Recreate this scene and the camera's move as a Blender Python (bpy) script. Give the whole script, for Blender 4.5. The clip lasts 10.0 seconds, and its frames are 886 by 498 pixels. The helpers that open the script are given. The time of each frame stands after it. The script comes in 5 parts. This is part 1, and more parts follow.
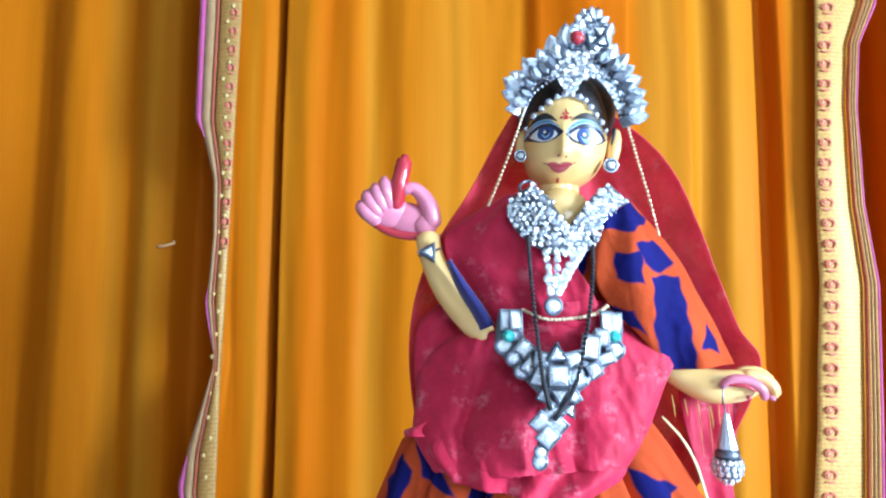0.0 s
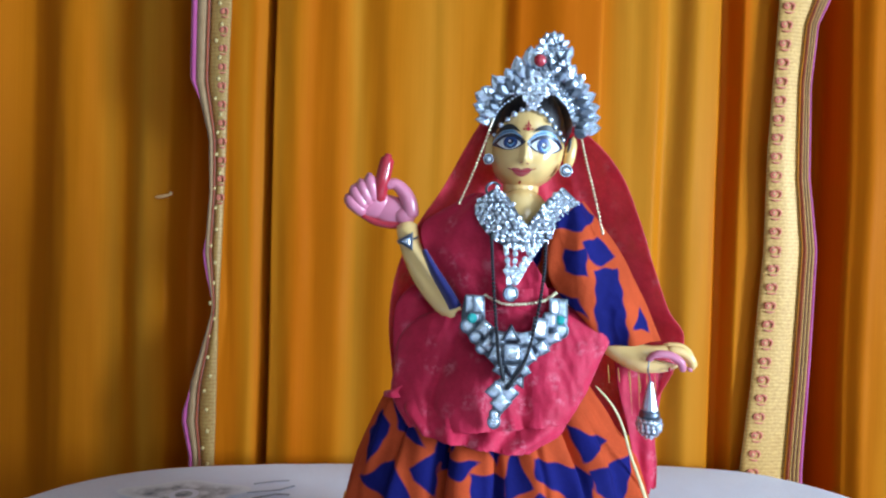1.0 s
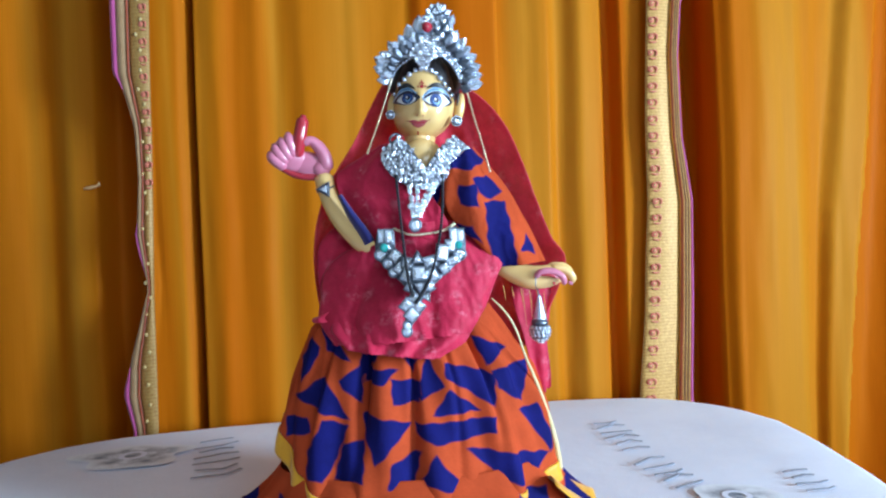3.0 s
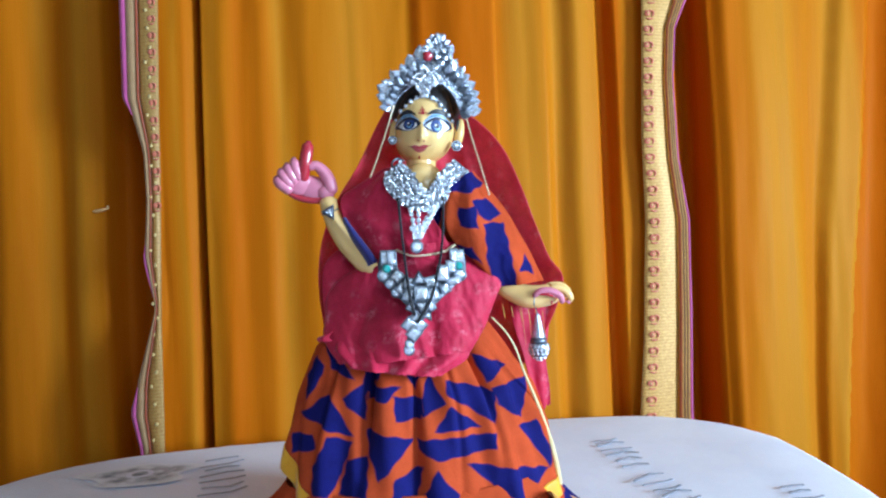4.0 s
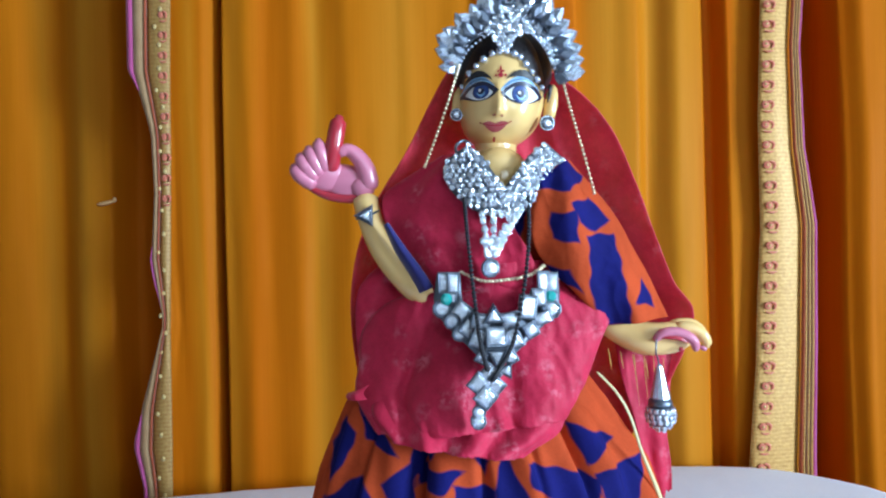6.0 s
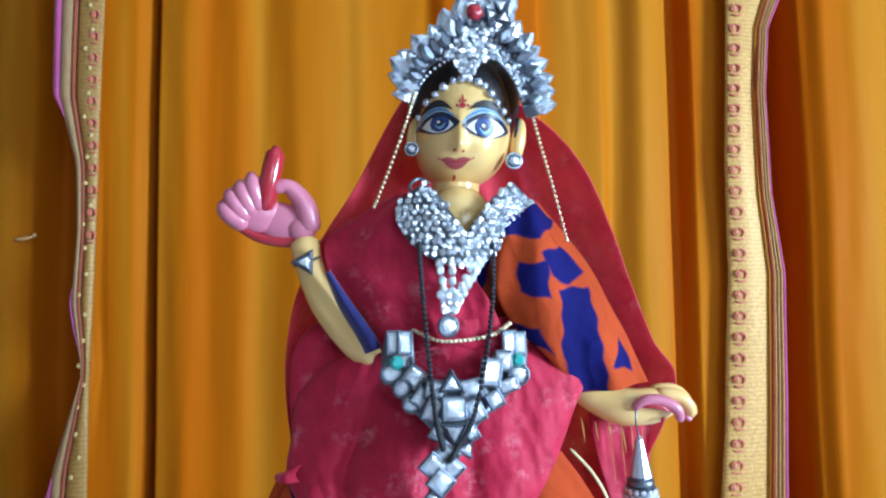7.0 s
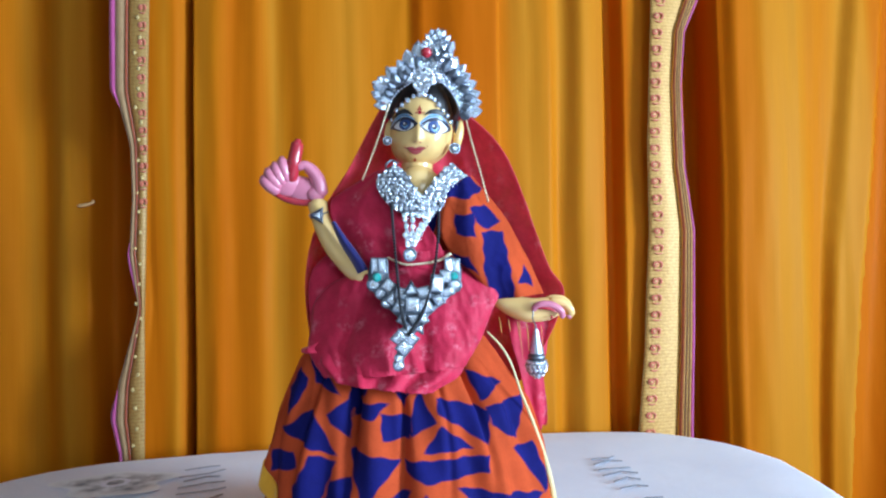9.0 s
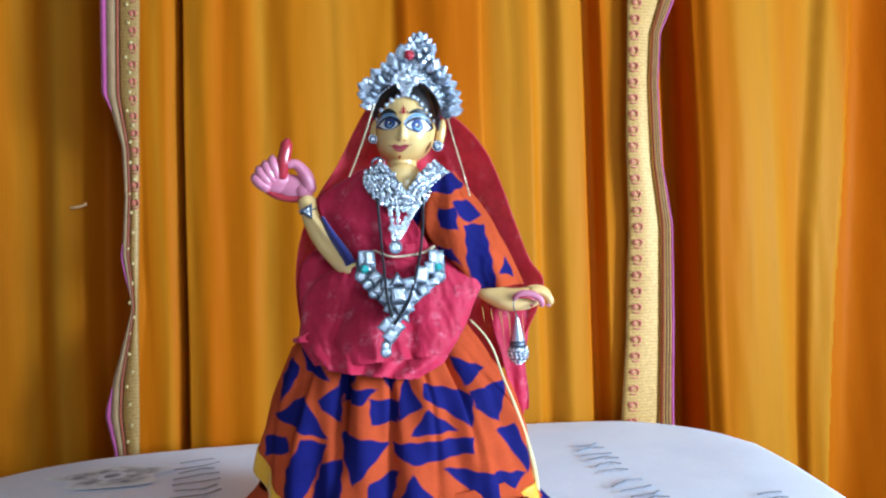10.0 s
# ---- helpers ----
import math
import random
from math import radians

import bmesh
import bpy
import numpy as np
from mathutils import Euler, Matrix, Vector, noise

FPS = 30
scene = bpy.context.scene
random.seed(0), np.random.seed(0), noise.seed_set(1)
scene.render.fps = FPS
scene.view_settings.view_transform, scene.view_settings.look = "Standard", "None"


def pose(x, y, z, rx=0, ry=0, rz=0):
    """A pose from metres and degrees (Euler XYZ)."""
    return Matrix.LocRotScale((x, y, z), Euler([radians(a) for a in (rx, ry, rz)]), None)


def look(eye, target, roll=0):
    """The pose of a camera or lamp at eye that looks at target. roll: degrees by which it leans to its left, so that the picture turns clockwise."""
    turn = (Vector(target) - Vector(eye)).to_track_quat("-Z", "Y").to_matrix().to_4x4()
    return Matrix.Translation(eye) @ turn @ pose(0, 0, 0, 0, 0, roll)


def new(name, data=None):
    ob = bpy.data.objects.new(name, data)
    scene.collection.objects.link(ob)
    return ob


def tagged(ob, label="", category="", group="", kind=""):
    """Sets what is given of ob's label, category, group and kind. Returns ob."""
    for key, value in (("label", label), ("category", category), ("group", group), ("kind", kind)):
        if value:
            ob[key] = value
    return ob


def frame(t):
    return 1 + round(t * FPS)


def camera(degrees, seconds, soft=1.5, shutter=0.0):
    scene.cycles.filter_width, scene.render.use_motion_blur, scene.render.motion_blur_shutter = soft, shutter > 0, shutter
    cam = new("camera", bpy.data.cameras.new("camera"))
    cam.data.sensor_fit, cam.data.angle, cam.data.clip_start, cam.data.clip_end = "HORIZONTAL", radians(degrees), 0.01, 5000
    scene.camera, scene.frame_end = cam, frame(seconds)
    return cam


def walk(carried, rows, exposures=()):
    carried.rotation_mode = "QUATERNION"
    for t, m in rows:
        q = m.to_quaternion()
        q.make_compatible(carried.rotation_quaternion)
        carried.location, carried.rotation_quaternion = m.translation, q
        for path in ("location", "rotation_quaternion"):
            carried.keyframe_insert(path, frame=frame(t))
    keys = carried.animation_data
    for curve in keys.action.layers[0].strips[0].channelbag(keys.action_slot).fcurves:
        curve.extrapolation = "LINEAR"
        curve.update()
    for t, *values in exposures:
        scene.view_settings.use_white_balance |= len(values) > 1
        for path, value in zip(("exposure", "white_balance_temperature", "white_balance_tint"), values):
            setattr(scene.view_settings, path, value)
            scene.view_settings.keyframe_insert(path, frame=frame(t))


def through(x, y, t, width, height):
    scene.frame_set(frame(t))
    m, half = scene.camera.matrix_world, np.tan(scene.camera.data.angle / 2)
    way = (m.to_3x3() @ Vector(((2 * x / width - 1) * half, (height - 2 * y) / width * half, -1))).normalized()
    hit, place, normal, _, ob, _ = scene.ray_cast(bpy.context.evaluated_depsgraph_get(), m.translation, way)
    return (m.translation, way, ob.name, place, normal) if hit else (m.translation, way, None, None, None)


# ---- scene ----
cam = camera(66.1, 10.0, soft=2.2)
PATH = [
    (0, (0.008, 0.026, 0.265), (0.001, 2.016, 0.462), 0.4),
    (0.5, (0.01, -0.01, 0.3), (0.032, 1.989, 0.313), 1.1),
    (1, (0.014, -0.054, 0.313), (0.056, 1.945, 0.28), 1.6),
    (1.5, (0.022, -0.103, 0.308), (0.07, 1.896, 0.303), 1.3),
    (2, (0.026, -0.126, 0.283), (0.133, 1.871, 0.266), -0.2),
    (2.5, (0.029, -0.136, 0.263), (0.281, 1.848, 0.234), -3.1),
    (3, (0.028, -0.147, 0.256), (0.267, 1.838, 0.236), -2.1),
    (3.2, (0.029, -0.157, 0.253), (0.262, 1.827, 0.293), -2.1),
    (4.3, (0.026, -0.167, 0.258), (0.259, 1.82, 0.295), -2.4),
    (4.5, (0.024, -0.166, 0.255), (0.242, 1.821, 0.315), -2.0),
    (5, (0.024, -0.158, 0.258), (0.221, 1.832, 0.303), -1.7),
    (5.5, (0.013, -0.078, 0.271), (0.143, 1.918, 0.278), -1.5),
    (5.7, (0.017, -0.032, 0.279), (0.118, 1.965, 0.289), -1.4),
    (6.8, (0.034, 0.1, 0.285), (0.21, 2.09, 0.377), -0.7),
    (7, (0.031, 0.088, 0.291), (0.263, 2.071, 0.416), -0.7),
    (7.5, (0.034, 0.028, 0.28), (0.267, 2.014, 0.325), -0.6),
    (8, (0.029, -0.054, 0.281), (0.245, 1.935, 0.31), 0.2),
    (8.5, (0.031, -0.107, 0.273), (0.247, 1.88, 0.312), -0.2),
    (9, (0.035, -0.13, 0.265), (0.274, 1.856, 0.304), -0.9),
    (9.5, (0.035, -0.152, 0.259), (0.268, 1.834, 0.3), -1.2),
    (10, (0.036, -0.16, 0.255), (0.306, 1.821, 0.301), -1.6),
]
EXPOSURE = [(0, 0.63), (0.5, 0.60), (0.7, 0.33), (1.0, -0.02), (1.5, -0.12), (2, -0.12), (3, 0.0), (4.5, 0.05), (5.5, -0.05), (7, -0.03), (7.5, 0.08), (8.5, 0.08), (10, 0.08)]
walk(cam, [(t, look(eye, target, roll)) for t, eye, target, roll in PATH], EXPOSURE)

# ---- light: daylight through a window on one side and a smaller one behind ----
world = bpy.data.worlds.new("world")
scene.world = world
world.use_nodes = True
sky = world.node_tree.nodes.new("ShaderNodeTexSky")
sky.sky_type, sky.sun_disc = "NISHITA", False
sky.sun_elevation, sky.sun_rotation = radians(40), radians(120)
world.node_tree.nodes["Background"].inputs["Strength"].default_value = 0.1
world.node_tree.links.new(sky.outputs[0], world.node_tree.nodes["Background"].inputs["Color"])


def window_light(name, eye, target, width, height, watts, colour):
    data = bpy.data.lights.new(name, "AREA")
    data.shape, data.size, data.size_y = "RECTANGLE", width, height
    data.energy, data.color = watts, colour
    ob = new(name, data)
    ob.matrix_world = look(eye, target)
    return ob


window_light("window_daylight", (1.86, -0.62, 0.45), (0.0, -0.62, 0.45), 0.6, 0.7, 118, (0.57, 0.79, 1.0))
window_light("rear_daylight", (1.15, -2.36, 0.75), (1.15, 0.0, 0.75), 1.15, 1.2, 21, (0.60, 0.80, 1.0))


# ---- materials ----
class Nodes:
    """A small node-tree writer round one Principled shader."""

    def __init__(self, name, rough=0.6, metal=0.0, sheen=0.0, spec=0.5, coat=0.0):
        self.mat = bpy.data.materials.new(name)
        self.mat.use_nodes = True
        self.tree = self.mat.node_tree
        self.bsdf = self.tree.nodes["Principled BSDF"]
        for key, value in (("Roughness", rough), ("Metallic", metal), ("Sheen Weight", sheen), ("Specular IOR Level", spec), ("Coat Weight", coat)):
            self.bsdf.inputs[key].default_value = value
        self.coord = self.tree.nodes.new("ShaderNodeTexCoord").outputs["Object"]

    def link(self, a, b):
        self.tree.links.new(a, b)

    def mapped(self, scale):
        n = self.tree.nodes.new("ShaderNodeMapping")
        n.inputs["Scale"].default_value = scale
        self.link(self.coord, n.inputs["Vector"])
        return n.outputs[0]

    def noise(self, scale, stretch=(1, 1, 1), detail=4, rough=0.6):
        n = self.tree.nodes.new("ShaderNodeTexNoise")
        n.inputs["Scale"].default_value, n.inputs["Detail"].default_value, n.inputs["Roughness"].default_value = scale, detail, rough
        self.link(self.mapped(stretch), n.inputs["Vector"])
        return n.outputs["Fac"]

    def ramp(self, fac, *stops, sharp=False):
        n = self.tree.nodes.new("ShaderNodeValToRGB")
        while len(n.color_ramp.elements) < len(stops):
            n.color_ramp.elements.new(0.5)
        for e, (p, c) in zip(n.color_ramp.elements, stops):
            e.position, e.color = p, (*c, 1)
        if sharp:
            n.color_ramp.interpolation = "CONSTANT"
        self.link(fac, n.inputs[0])
        return n.outputs[0]

    def mix(self, fac, a, b, kind="MIX"):
        n = self.tree.nodes.new("ShaderNodeMix")
        n.data_type, n.blend_type = "RGBA", kind
        for value, slot in ((fac, n.inputs[0]), (a, n.inputs[6]), (b, n.inputs[7])):
            if isinstance(value, tuple):
                slot.default_value = (*value, 1)
            elif isinstance(value, (int, float)):
                slot.default_value = value
            else:
                self.link(value, slot)
        return n.outputs[2]

    def attribute(self, name):
        n = self.tree.nodes.new("ShaderNodeAttribute")
        n.attribute_name = name
        return n.outputs["Fac"]

    def colour(self, value):
        if isinstance(value, tuple):
            self.bsdf.inputs["Base Color"].default_value = (*value, 1)
        else:
            self.link(value, self.bsdf.inputs["Base Color"])
        return self

    def thin(self, colour, share):
        """Lets a share of the light through the cloth."""
        n, t = self.tree.nodes.new("ShaderNodeMixShader"), self.tree.nodes.new("ShaderNodeBsdfTranslucent")
        n.inputs[0].default_value = share
        self.link(colour, t.inputs[0])
        self.link(self.bsdf.outputs[0], n.inputs[1])
        self.link(t.outputs[0], n.inputs[2])
        self.link(n.outputs[0], self.tree.nodes["Material Output"].inputs[0])
        return self.mat

    def relief(self, fac, strength=0.3, distance=0.001):
        n = self.tree.nodes.new("ShaderNodeBump")
        n.inputs["Strength"].default_value, n.inputs["Distance"].default_value = strength, distance
        self.link(fac, n.inputs["Height"])
        self.link(n.outputs[0], self.bsdf.inputs["Normal"])
        return self


def dark(c, k):
    return tuple(v * k for v in c)


def plain(name, c, rough=0.5, metal=0.0, var=0.15, scale=60.0, bump=0.15, coat=0.0, spec=0.5):
    """Paint, wood or metal with two scales of variation and a fine relief."""
    m = Nodes(name, rough, metal, spec=spec, coat=coat)
    f = m.noise(scale)
    big = m.noise(scale / 7, detail=2)
    a = m.ramp(f, (0.3, dark(c, 1 - var)), (0.7, c))
    m.colour(m.mix(0.5, a, m.ramp(big, (0.3, dark(c, 1 - var)), (0.7, c))))
    m.relief(f, bump, 0.0006)
    return m.mat


def cloth(name, c, c2, rough=0.75, weave=900.0, spots=25.0, sheen=0.3, bump=0.25):
    """Woven cloth: colour that drifts between two tones, thread grain and small creases."""
    m = Nodes(name, rough, sheen=sheen, spec=0.25)
    soft = m.noise(spots, detail=3)
    thread = m.noise(weave, detail=2)
    base = m.ramp(soft, (0.32, c2), (0.62, c))
    m.colour(m.mix(0.25, base, m.ramp(thread, (0.3, dark(c, 0.5)), (0.7, c)), "MIX"))
    m.relief(m.noise(spots * 5, detail=5), bump, 0.002)
    return m.mat


def printed(name, ground, ink):
    """Cotton with a block print: the attribute 'dye' is under 0.5 inside a motif."""
    m = Nodes(name, 0.85, sheen=0.0, spec=0.12)
    soft = m.noise(40, detail=3)
    thread = m.noise(1100, detail=2)
    g = m.ramp(soft, (0.3, dark(ground, 0.78)), (0.7, ground))
    i = m.ramp(soft, (0.3, dark(ink, 0.7)), (0.7, ink))
    edge = m.ramp(m.attribute("dye_or_light"), (0.485, (1, 1, 1)), (0.515, (0, 0, 0)))
    both = m.mix(edge, g, i)
    m.colour(m.mix(0.2, both, m.ramp(thread, (0.3, (0.02, 0.02, 0.02)), (0.7, (1, 1, 1))), "MULTIPLY"))
    m.relief(m.noise(160, detail=5), 0.25, 0.0015)
    return m.mat


def net(name, c, c2, through=0.15, holes=0.0):
    """Fine net with woven flowers: cloudy tone, pale raised sprigs, thread grain."""
    m = Nodes(name, 0.6, sheen=0.1, spec=0.25)
    soft = m.noise(55, detail=4)
    base = m.ramp(soft, (0.34, c2), (0.6, c))
    v = m.tree.nodes.new("ShaderNodeTexVoronoi")
    v.inputs["Scale"].default_value = 48
    m.link(m.coord, v.inputs["Vector"])
    sprig = m.mix(1.0, m.ramp(v.outputs["Distance"], (0.1, (1, 1, 1)), (0.42, (0, 0, 0))), m.ramp(m.noise(190, detail=3), (0.46, (0, 0, 0)), (0.6, (1, 1, 1))), "MULTIPLY")
    base = m.mix(m.mix(0.6, (0, 0, 0), sprig), base, (0.86, 0.28, 0.36))
    base = m.mix(0.2, base, m.ramp(m.noise(800, detail=2), (0.3, dark(c, 0.4)), (0.7, c)))
    m.colour(base)
    m.relief(m.noise(150, detail=6), 0.4, 0.002)
    m.thin(base, through)
    if holes:
        n, clear, out = m.tree.nodes.new("ShaderNodeMixShader"), m.tree.nodes.new("ShaderNodeBsdfTransparent"), m.tree.nodes["Material Output"]
        worn = m.ramp(m.noise(70, detail=4), (0.35, (holes * 1.8,) * 3), (0.65, (holes * 0.4,) * 3))
        m.link(worn, n.inputs[0])
        m.link(out.inputs[0].links[0].from_socket, n.inputs[1])
        m.link(clear.outputs[0], n.inputs[2])
        m.link(n.outputs[0], out.inputs[0])
    return m.mat


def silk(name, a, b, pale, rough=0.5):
    """Shot silk: painted bands of fold light and own hue, random streaks of two dyes, threads, faint crumple; thin
    enough to let some light through.
    """
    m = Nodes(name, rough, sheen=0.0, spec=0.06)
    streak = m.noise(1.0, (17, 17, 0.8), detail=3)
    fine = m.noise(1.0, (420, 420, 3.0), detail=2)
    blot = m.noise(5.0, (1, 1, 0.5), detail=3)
    # lit and shaded fold bands enter the base colour here
    base = m.ramp(m.attribute("dye_or_light"), (0.0, a), (0.55, b), (1.0, pale))
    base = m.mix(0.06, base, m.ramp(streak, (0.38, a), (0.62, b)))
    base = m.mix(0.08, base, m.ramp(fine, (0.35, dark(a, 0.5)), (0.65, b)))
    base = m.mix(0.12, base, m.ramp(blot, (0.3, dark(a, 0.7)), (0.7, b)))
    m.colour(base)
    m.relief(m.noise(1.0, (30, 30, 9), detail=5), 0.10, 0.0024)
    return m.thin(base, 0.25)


M = {
    "wall": plain("wall_paint", (0.46, 0.42, 0.37), 0.85, scale=14),
    "ceiling": plain("ceiling_paint", (0.75, 0.74, 0.71), 0.9, scale=10),
    "floor": plain("floor_cement", (0.33, 0.29, 0.26), 0.55, scale=9, var=0.3),
    "wood": plain("brown_wood", (0.20, 0.10, 0.05), 0.5, scale=30, var=0.4),
    "frame": plain("window_paint", (0.55, 0.55, 0.53), 0.4),
    "sheet": cloth("white_cotton", (0.81, 0.84, 0.97), (0.73, 0.76, 0.91), 0.8, 800, 9, 0.2, 0.35),
    "ink": plain("grey_print", (0.36, 0.40, 0.50), 0.8, scale=120, var=0.45),
    "pale_ink": None,
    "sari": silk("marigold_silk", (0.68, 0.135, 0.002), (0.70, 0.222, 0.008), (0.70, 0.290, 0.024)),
    "gold": None,
    "darkgold": None,
    "pink": cloth("magenta_piping", (0.54, 0.09, 0.28), (0.42, 0.06, 0.20), 0.6, 700, 30),
    "rust": cloth("rust_thread", (0.42, 0.08, 0.03), (0.33, 0.05, 0.02), 0.6, 900, 60),
    "rose": cloth("rose_thread", (0.66, 0.19, 0.11), (0.56, 0.13, 0.08), 0.6, 900, 60),
    "tan": cloth("tan_thread", (0.44, 0.26, 0.13), (0.36, 0.19, 0.085), 0.6, 900, 60),
    "cream": cloth("cream_thread", (0.72, 0.53, 0.22), (0.6, 0.38, 0.13), 0.5, 900, 60),
    "olive": cloth("olive_thread", (0.30, 0.13, 0.06), (0.22, 0.09, 0.04), 0.6, 900, 60),
    "skin": plain("cream_enamel", (0.88, 0.56, 0.22), 0.22, var=0.06, scale=25, bump=0.04, coat=0.6),
    "hair": plain("black_enamel", (0.016, 0.013, 0.016), 0.45, var=0.3, scale=200, bump=0.3),
    "palm": plain("pink_enamel", (0.66, 0.20, 0.30), 0.3, var=0.12, scale=60, bump=0.05, coat=0.5),
    "redpaint": plain("crimson_enamel", (0.48, 0.025, 0.045), 0.25, var=0.2, scale=60, coat=0.6),
    "lip": plain("lip_enamel", (0.44, 0.075, 0.08), 0.35, var=0.1),
    "white": plain("white_enamel", (0.82, 0.84, 0.88), 0.3, var=0.04),
    "iris": plain("blue_enamel", (0.012, 0.060, 0.27), 0.3, var=0.35, scale=500),
    "lid": plain("sky_blue_enamel", (0.24, 0.50, 0.82), 0.35, var=0.2, scale=90),
    "line": plain("navy_line_enamel", (0.012, 0.014, 0.05), 0.35),
    "crimson": net("crimson_net", (0.66, 0.021, 0.075), (0.52, 0.012, 0.05)),
    "veil": net("crimson_veil_net", (0.92, 0.075, 0.14), (0.76, 0.040, 0.085), 0.35, 0.12),
    "print": printed("orange_cotton", (0.56, 0.072, 0.020), (0.008, 0.009, 0.125)),
    "yellow": cloth("yellow_satin", (0.82, 0.40, 0.02), (0.70, 0.28, 0.012), 0.4, 900, 40),
    "navy": cloth("navy_trim", (0.022, 0.022, 0.16), (0.016, 0.016, 0.11), 0.7),
    "ivory": cloth("ivory_piping", (0.78, 0.66, 0.38), (0.7, 0.52, 0.22), 0.6),
    "cord": plain("black_cord", (0.014, 0.014, 0.022), 0.5, scale=900, bump=0.5),
    "silver": plain("silver", (0.68, 0.77, 0.92), 0.22, 0.8, var=0.12, scale=300, bump=0.05),
    "foil": plain("foiled_glass_stone", (0.78, 0.86, 0.99), 0.16, 0.8, var=0.30, scale=600, bump=0.35, coat=0.6),
    "dullsilver": plain("oxidised_silver", (0.20, 0.23, 0.29), 0.38, 0.85, var=0.4, scale=500, bump=0.2),
    "goldwire": plain("gold_wire", (0.86, 0.70, 0.48), 0.3, 0.6, scale=300),
    "goldthread": cloth("gold_zari", (0.72, 0.42, 0.10), (0.5, 0.24, 0.04), 0.4, 900, 90),
    "ruby": plain("ruby_glass", (0.45, 0.012, 0.03), 0.08, var=0.2, coat=1.0),
    "teal": plain("teal_glass", (0.02, 0.38, 0.36), 0.1, var=0.2, coat=1.0),
    # pale colour that imitates the glint on the left curtain
    "glint_colour": plain("bright_glint", (0.95, 0.55, 0.25), 0.3, 0.1),
    "glass": None,
}


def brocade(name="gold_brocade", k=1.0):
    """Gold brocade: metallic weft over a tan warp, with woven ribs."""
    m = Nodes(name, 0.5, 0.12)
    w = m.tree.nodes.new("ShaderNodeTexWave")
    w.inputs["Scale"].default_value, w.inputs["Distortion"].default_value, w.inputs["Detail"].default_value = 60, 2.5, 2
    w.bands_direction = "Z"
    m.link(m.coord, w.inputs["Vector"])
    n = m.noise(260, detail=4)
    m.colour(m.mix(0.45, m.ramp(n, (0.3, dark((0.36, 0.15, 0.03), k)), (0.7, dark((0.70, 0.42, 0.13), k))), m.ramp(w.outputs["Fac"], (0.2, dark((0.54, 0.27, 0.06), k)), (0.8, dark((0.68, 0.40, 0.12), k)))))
    m.relief(n, 0.5, 0.001)
    return m.mat


def pane_glass():
    m = Nodes("window_glass", 0.02)
    m.bsdf.inputs["Transmission Weight"].default_value = 1.0
    m.colour((0.95, 0.97, 0.98))
    return m.mat


def faded_print():
    """Grey ink that fades out over white cotton by the attribute 'dye', with a cloudy edge."""
    m = Nodes("pale_grey_print", 0.8, spec=0.2)
    cloud = m.ramp(m.noise(45, detail=4), (0.35, (0.1, 0.1, 0.1)), (0.65, (1, 1, 1)))
    fade = m.mix(1.0, m.ramp(m.attribute("dye_or_light"), (0.0, (0, 0, 0)), (0.7, (1, 1, 1))), cloud, "MULTIPLY")
    m.colour(m.mix(fade, (0.83, 0.87, 0.94), (0.15, 0.17, 0.22)))
    return m.mat


M["pale_ink"] = faded_print()
M["gold"], M["darkgold"], M["glass"] = brocade(), brocade("darker_gold_brocade", 0.68), pane_glass()


# ---- building helpers ----
def part(name, bm, material, parent=None, label="", smooth=True, thick=0.0):
    """Links a bmesh as one mesh object, under a thing or a part."""
    mesh = bpy.data.meshes.new(name)
    if smooth:
        for f in bm.faces:
            f.smooth = True
    bm.to_mesh(mesh)
    bm.free()
    for m in material if isinstance(material, list) else [material]:
        mesh.materials.append(m)
    ob = new(name, mesh)
    if parent:
        ob.parent = parent
    if thick:
        mod = ob.modifiers.new("thickness", "SOLIDIFY")
        mod.thickness, mod.offset = thick, 0
    return tagged(ob, label)


def thing(name, place, label, category, group="", kind=""):
    ob = new(name)
    ob.location = place
    ob.empty_display_size = 0.02
    return tagged(ob, label, category, group, kind)


def place(name, mesh, parent, m, label=""):
    """One more object on a shared mesh."""
    ob = new(name, mesh)
    ob.parent = parent
    ob.matrix_basis = m
    return tagged(ob, label)


def box(bm, lo, hi, bevel=0.0, mi=0):
    made = bmesh.ops.create_cube(bm, size=1.0)["verts"]
    for v in made:
        v.co = Vector([lo[k] + (v.co[k] + 0.5) * (hi[k] - lo[k]) for k in range(3)])
    faces = {f for v in made for f in v.link_faces}
    for f in faces:
        f.material_index = mi
    if bevel:
        bmesh.ops.bevel(bm, geom=list({e for f in faces for e in f.edges}), offset=bevel, segments=2, affect="EDGES")
    return bm


def boxed(lo, hi, bevel=0.0):
    return box(bmesh.new(), lo, hi, bevel)


def along(points, t):
    """A point at t (0 to 1) on a smooth curve through the points."""
    n = len(points) - 1
    k = min(int(t * n), n - 1)
    f = t * n - k
    p = [Vector(points[min(max(k + j, 0), n)]) for j in (-1, 0, 1, 2)]
    return 0.5 * (2 * p[1] + (p[2] - p[0]) * f + (2 * p[0] - 5 * p[1] + 4 * p[2] - p[3]) * f * f + (3 * p[1] - p[0] - 3 * p[2] + p[3]) * f ** 3)


